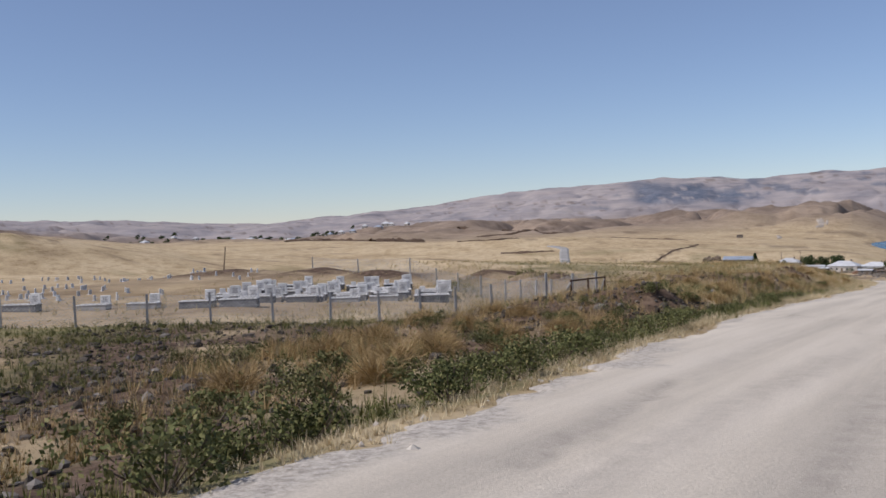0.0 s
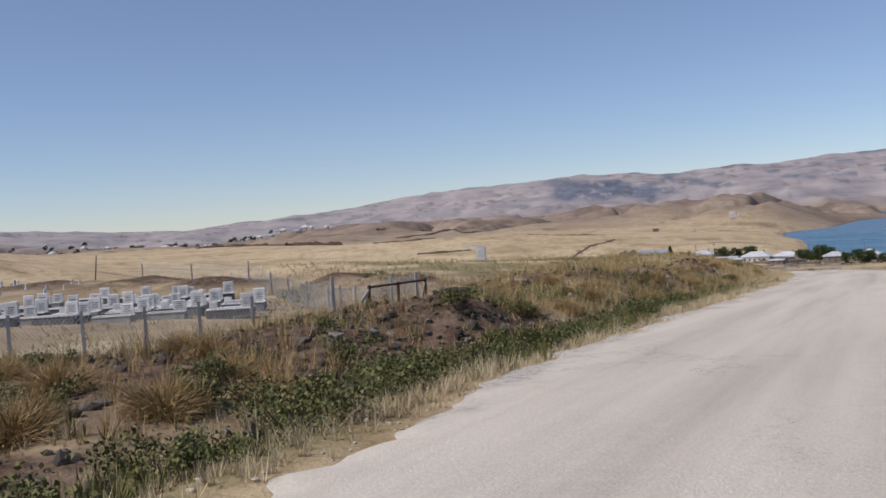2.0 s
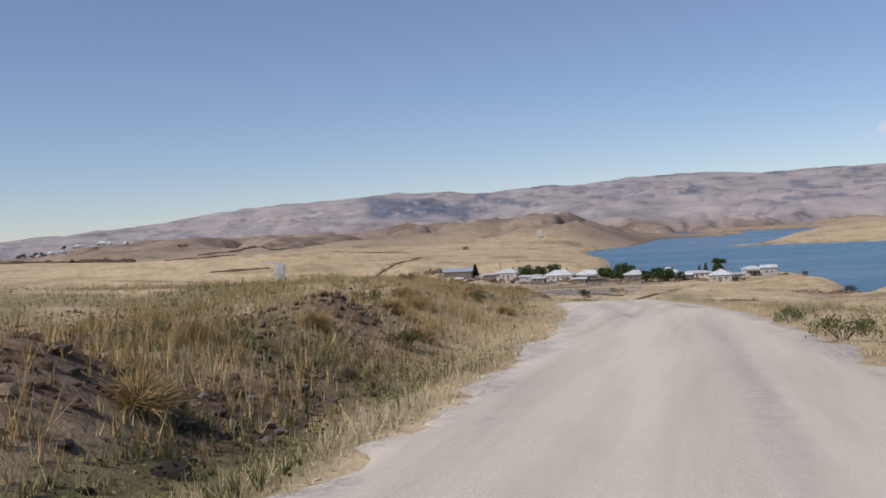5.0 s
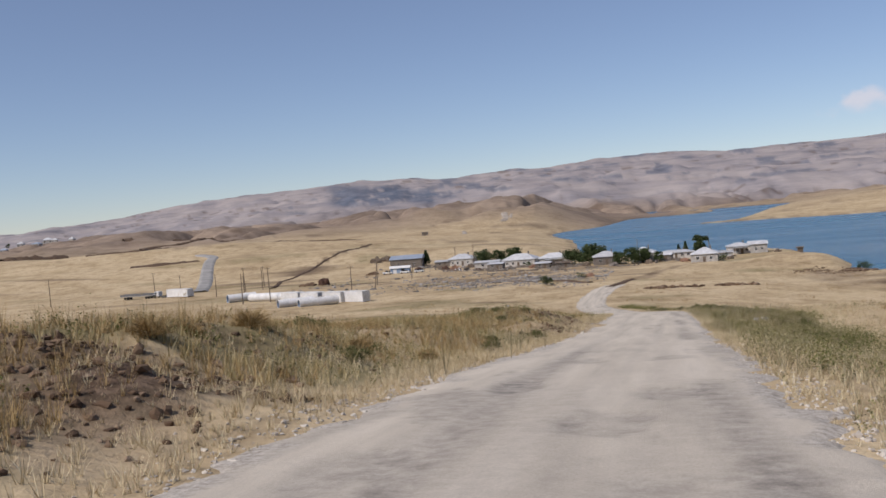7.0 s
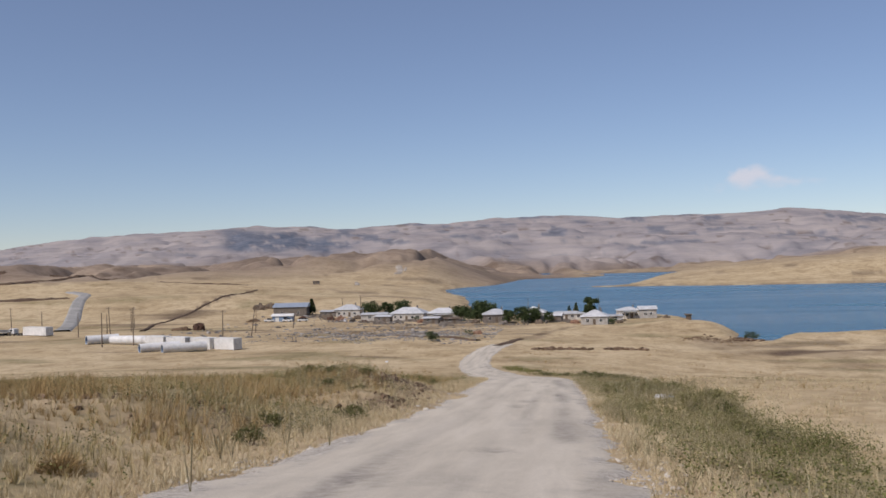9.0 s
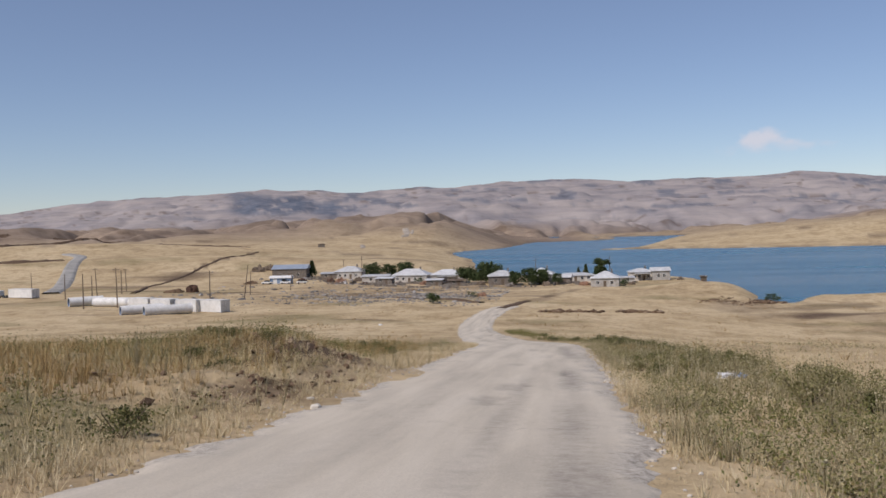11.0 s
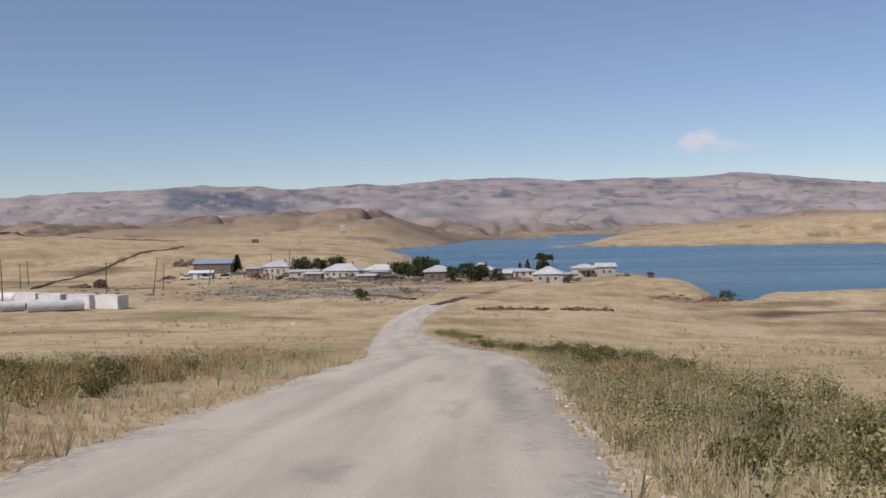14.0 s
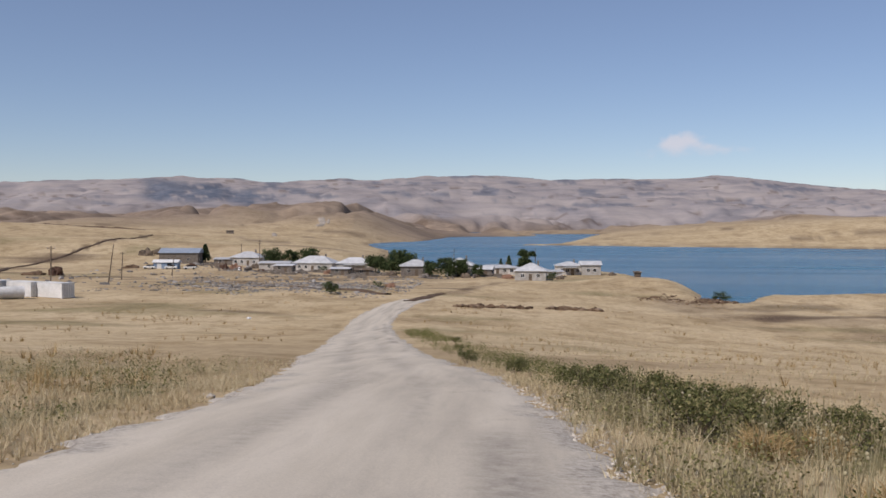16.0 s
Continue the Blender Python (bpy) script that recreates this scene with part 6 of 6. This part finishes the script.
house(-231, 948, 6, 4.5, 3.2, 0.3, "lean", 10, STONEWALL, WOOD, "small dark stone hut on the plateau edge", 0, True, False, False)


def build_thistles():
    tg = np.random.default_rng(77)
    x, y = scatter(2300, 2, 16, 84, 134, lambda x, y: smooth(side_of(x, y), 3.9, 5.0) * (1 - smooth(side_of(x, y), 7.6, 9.0)) * (0.15 + clump(x, y, 2.4, 76, -0.05, 0.25)), 59)
    x2, y2 = scatter(420, -12, -4, 60, 125, lambda x, y: 0.6 * clump(x, y, 2.4, 77, 0.0, 0.3), 60)
    x, y = np.concatenate([x, x2]), np.concatenate([y, y2])
    z = height(x, y)
    vs, fs, n = [], [], 0
    ico = np.array([(0, 0, -1), (0.72, -0.53, -0.45), (-0.28, -0.85, -0.45), (-0.89, 0, -0.45), (-0.28, 0.85, -0.45), (0.72, 0.53, -0.45), (0.28, -0.85, 0.45), (-0.72, -0.53, 0.45), (-0.72, 0.53, 0.45), (0.28, 0.85, 0.45), (0.89, 0, 0.45), (0, 0, 1)])
    icof = np.array([(0, 1, 2), (1, 0, 5), (0, 2, 3), (0, 3, 4), (0, 4, 5), (1, 5, 10), (2, 1, 6), (3, 2, 7), (4, 3, 8), (5, 4, 9), (1, 10, 6), (2, 6, 7), (3, 7, 8), (4, 8, 9), (5, 9, 10), (6, 10, 11), (7, 6, 11), (8, 7, 11), (9, 8, 11), (10, 9, 11)])
    for px, py, pz in zip(x, y, z):
        h = tg.uniform(0.35, 0.85)
        for k in range(int(tg.integers(3, 7))):
            a, out = tg.uniform(0, 6.28), tg.uniform(0.05, 0.32) * h
            top = np.array((px + math.cos(a) * out, py + math.sin(a) * out, pz + h * tg.uniform(0.7, 1.05)))
            foot, w = np.array((px, py, pz)), 0.006
            for d in ((w, 0, 0), (0, w, 0)):
                d = np.array(d)
                vs.append(np.array([foot - d, foot + d, top + d * 0.5, top - d * 0.5]))
                fs += [(n, n + 1, n + 2), (n, n + 2, n + 3)]
                n += 4
            vs.append(top + ico * tg.uniform(0.012, 0.023) * (1, 1, 1.1))
            fs += [tuple(q) for q in (icof + n)]
            n += 12
    ob = from_arrays("thistles", np.concatenate(vs), np.array(fs), THISTLE, False)
    tagged(ob, "dry thistles with round heads beside the road", "thistles", kind="stuff")


build_thistles()


# ---- banks of dug earth across the far fields ----
def earth_strip(name, points, width, rise, label, material=None):
    """A low spoil bank along a line of points."""
    pts = np.array(points, float)
    seg = np.concatenate([[0], np.cumsum(np.hypot(*np.diff(pts, axis=0).T))])
    t = np.linspace(0, seg[-1], max(20, int(seg[-1] / 2.5)))
    px, py = np.interp(t, seg, pts[:, 0]), np.interp(t, seg, pts[:, 1])
    px = px + 2.0 * fbm(t / 30, t * 0 + width, 3, 81)
    nx, ny = np.gradient(py), -np.gradient(px)
    nn = np.hypot(nx, ny)
    u = np.linspace(-1, 1, 7)[None]
    w = width * (0.6 + 0.9 * np.abs(fbm(t / 12, t * 0, 3, 82)) + 0.2)[:, None]
    xx, yy = px[:, None] + (nx / nn)[:, None] * u * w, py[:, None] + (ny / nn)[:, None] * u * w
    zz = height(xx, yy) + rise * (1 - u**2) * (0.6 + fbm(xx / 4, yy / 4, 3, 83)) + 0.12 - 0.6 * (np.abs(u) > 0.98)
    ob = from_arrays(name, np.stack([xx, yy, zz], -1).reshape(-1, 3), grid_faces(len(t), 7), material or STEPPE)
    paint(ob, np.tile((0.0, 1.0, 0.0), (len(ob.data.vertices), 1)))
    tagged(ob, label, "earth bank", kind="structure")


def bearing(az, r):
    return r * math.sin(radians(az)), 40 + r * math.cos(radians(az))


earth_strip("trim_trench", TRENCH, 1.1, 0.4, "dark line of dug trench soil across the field")
earth_strip("trim_track", EARTH_TRACK[:3], 1.5, 0.25, "dark earth track leading to the village")
earth_strip("trim_bank", [(-60, 352), (-30, 332), (-22, 322)], 1.2, 0.4, "brown earth bank before the village")
earth_strip("trim_bank", [bearing(-32, 1235), bearing(-29.5, 1240)], 9, 5, "dark cut in the brown hillside")
earth_strip("trim_bank", [bearing(-29.2, 1180), bearing(-27, 1190), bearing(-25, 1235)], 6, 3, "dark cut in the brown hillside")
earth_strip("trim_bank", [bearing(-31, 1060), bearing(-28.6, 1110), bearing(-27.4, 1160)], 4, 2, "dark cut in the brown hillside")
earth_strip("trim_bank", [bearing(-24.5, 700), bearing(-21, 650), bearing(-18, 640)], 2.2, 0.6, "dark weedy bank on the golden slope")
earth_strip("trim_bank", [(-282, 500), (-266, 508), (-254, 522)], 4, 1.0, "dark weedy bank beside the far road")
earth_strip("trim_bank", [bearing(-34, 640), bearing(-31, 640), bearing(-29.4, 700)], 2.5, 1.0, "dark cut bank on the golden slope")
earth_strip("trim_bank", [bearing(-44, 930), bearing(-40.5, 960), bearing(-37.5, 950)], 7, 3, "dark cut in the far golden slope")
earth_strip("trim_bank", [bearing(-38.5, 900), bearing(-35, 930)], 8, 4, "dark cut in the far golden slope")


PALE_CUT = plain("pale_bare_marl", [(0.3, (0.3, 0.255, 0.205)), (0.65, (0.44, 0.385, 0.32))], 0.05, 0.95, 0, 0.3, 0.3)
earth_strip("trim_scar", [bearing(-11.95, 925), bearing(-11.8, 950), bearing(-11.9, 975)], 2.6, 0.5, "pale washed-out gully on the brown hill", PALE_CUT)
earth_strip("trim_scar", [bearing(-9.45, 1055), bearing(-9.3, 1085), bearing(-9.4, 1120)], 4.5, 0.6, "pale bare slip on the brown hill", PALE_CUT)
earth_strip("trim_scar", [bearing(-9.05, 1075), bearing(-8.9, 1105)], 1.8, 0.5, "narrow pale slip on the brown hill", PALE_CUT)


def build_cloud():
    """A small pale heap of cloud low in the sky."""
    m, nt, b = nodes_of("cloud_vapour")
    out = nt.nodes["Material Output"]
    glow = add(nt, "ShaderNodeEmission", Strength=0.74)
    glow.inputs["Color"].default_value = (0.86, 0.86, 0.9, 1)
    clear = nt.nodes.new("ShaderNodeBsdfTransparent")
    shape = nt.nodes.new("ShaderNodeVertexColor")
    shape.layer_name = "cover"
    sep = nt.nodes.new("ShaderNodeSeparateColor")
    nt.links.new(shape.outputs[0], sep.inputs[0])
    blend = nt.nodes.new("ShaderNodeMixShader")
    nt.links.new(sep.outputs[0], blend.inputs[0])
    nt.links.new(clear.outputs[0], blend.inputs[1])
    nt.links.new(glow.outputs[0], blend.inputs[2])
    nt.links.new(blend.outputs[0], out.inputs["Surface"])
    u, v = np.meshgrid(np.linspace(-1, 1, 121), np.linspace(-1, 1, 61), indexing="ij")
    az, el = 12.0 + u * 4.2, 4.75 + v * 1.5
    r = 4700
    x, y, z = r * np.sin(np.radians(az)), 40 + r * np.cos(np.radians(az)), r * np.tan(np.radians(el)) - 4
    top = 0.75 * np.exp(-(((u + 0.05) / 0.42) ** 2)) + 0.25 * np.exp(-(((u - 0.55) / 0.2) ** 2)) + 0.2 * fbm(u * 4, v * 0, 4, 85)
    n = fbm(u * 5, v * 3, 5, 86)
    dens = smooth(top * 1.15 - 0.45 + 0.35 * n - v, 0.0, 0.5) * smooth(v + 0.62 + 0.3 * n, 0, 0.7) * (1 - smooth(np.hypot(u, v * 0.9), 0.7, 0.97))
    ob = from_arrays("backdrop_cloud", np.stack([x, y, z], -1).reshape(-1, 3), grid_faces(121, 61), m)
    paint(ob, np.repeat((0.75 * np.clip(dens, 0, 1)).reshape(-1, 1), 3, 1))
    ob.visible_shadow = False
    tagged(ob, "small pale cloud low over the far hills", "cloud", kind="structure")


build_cloud()
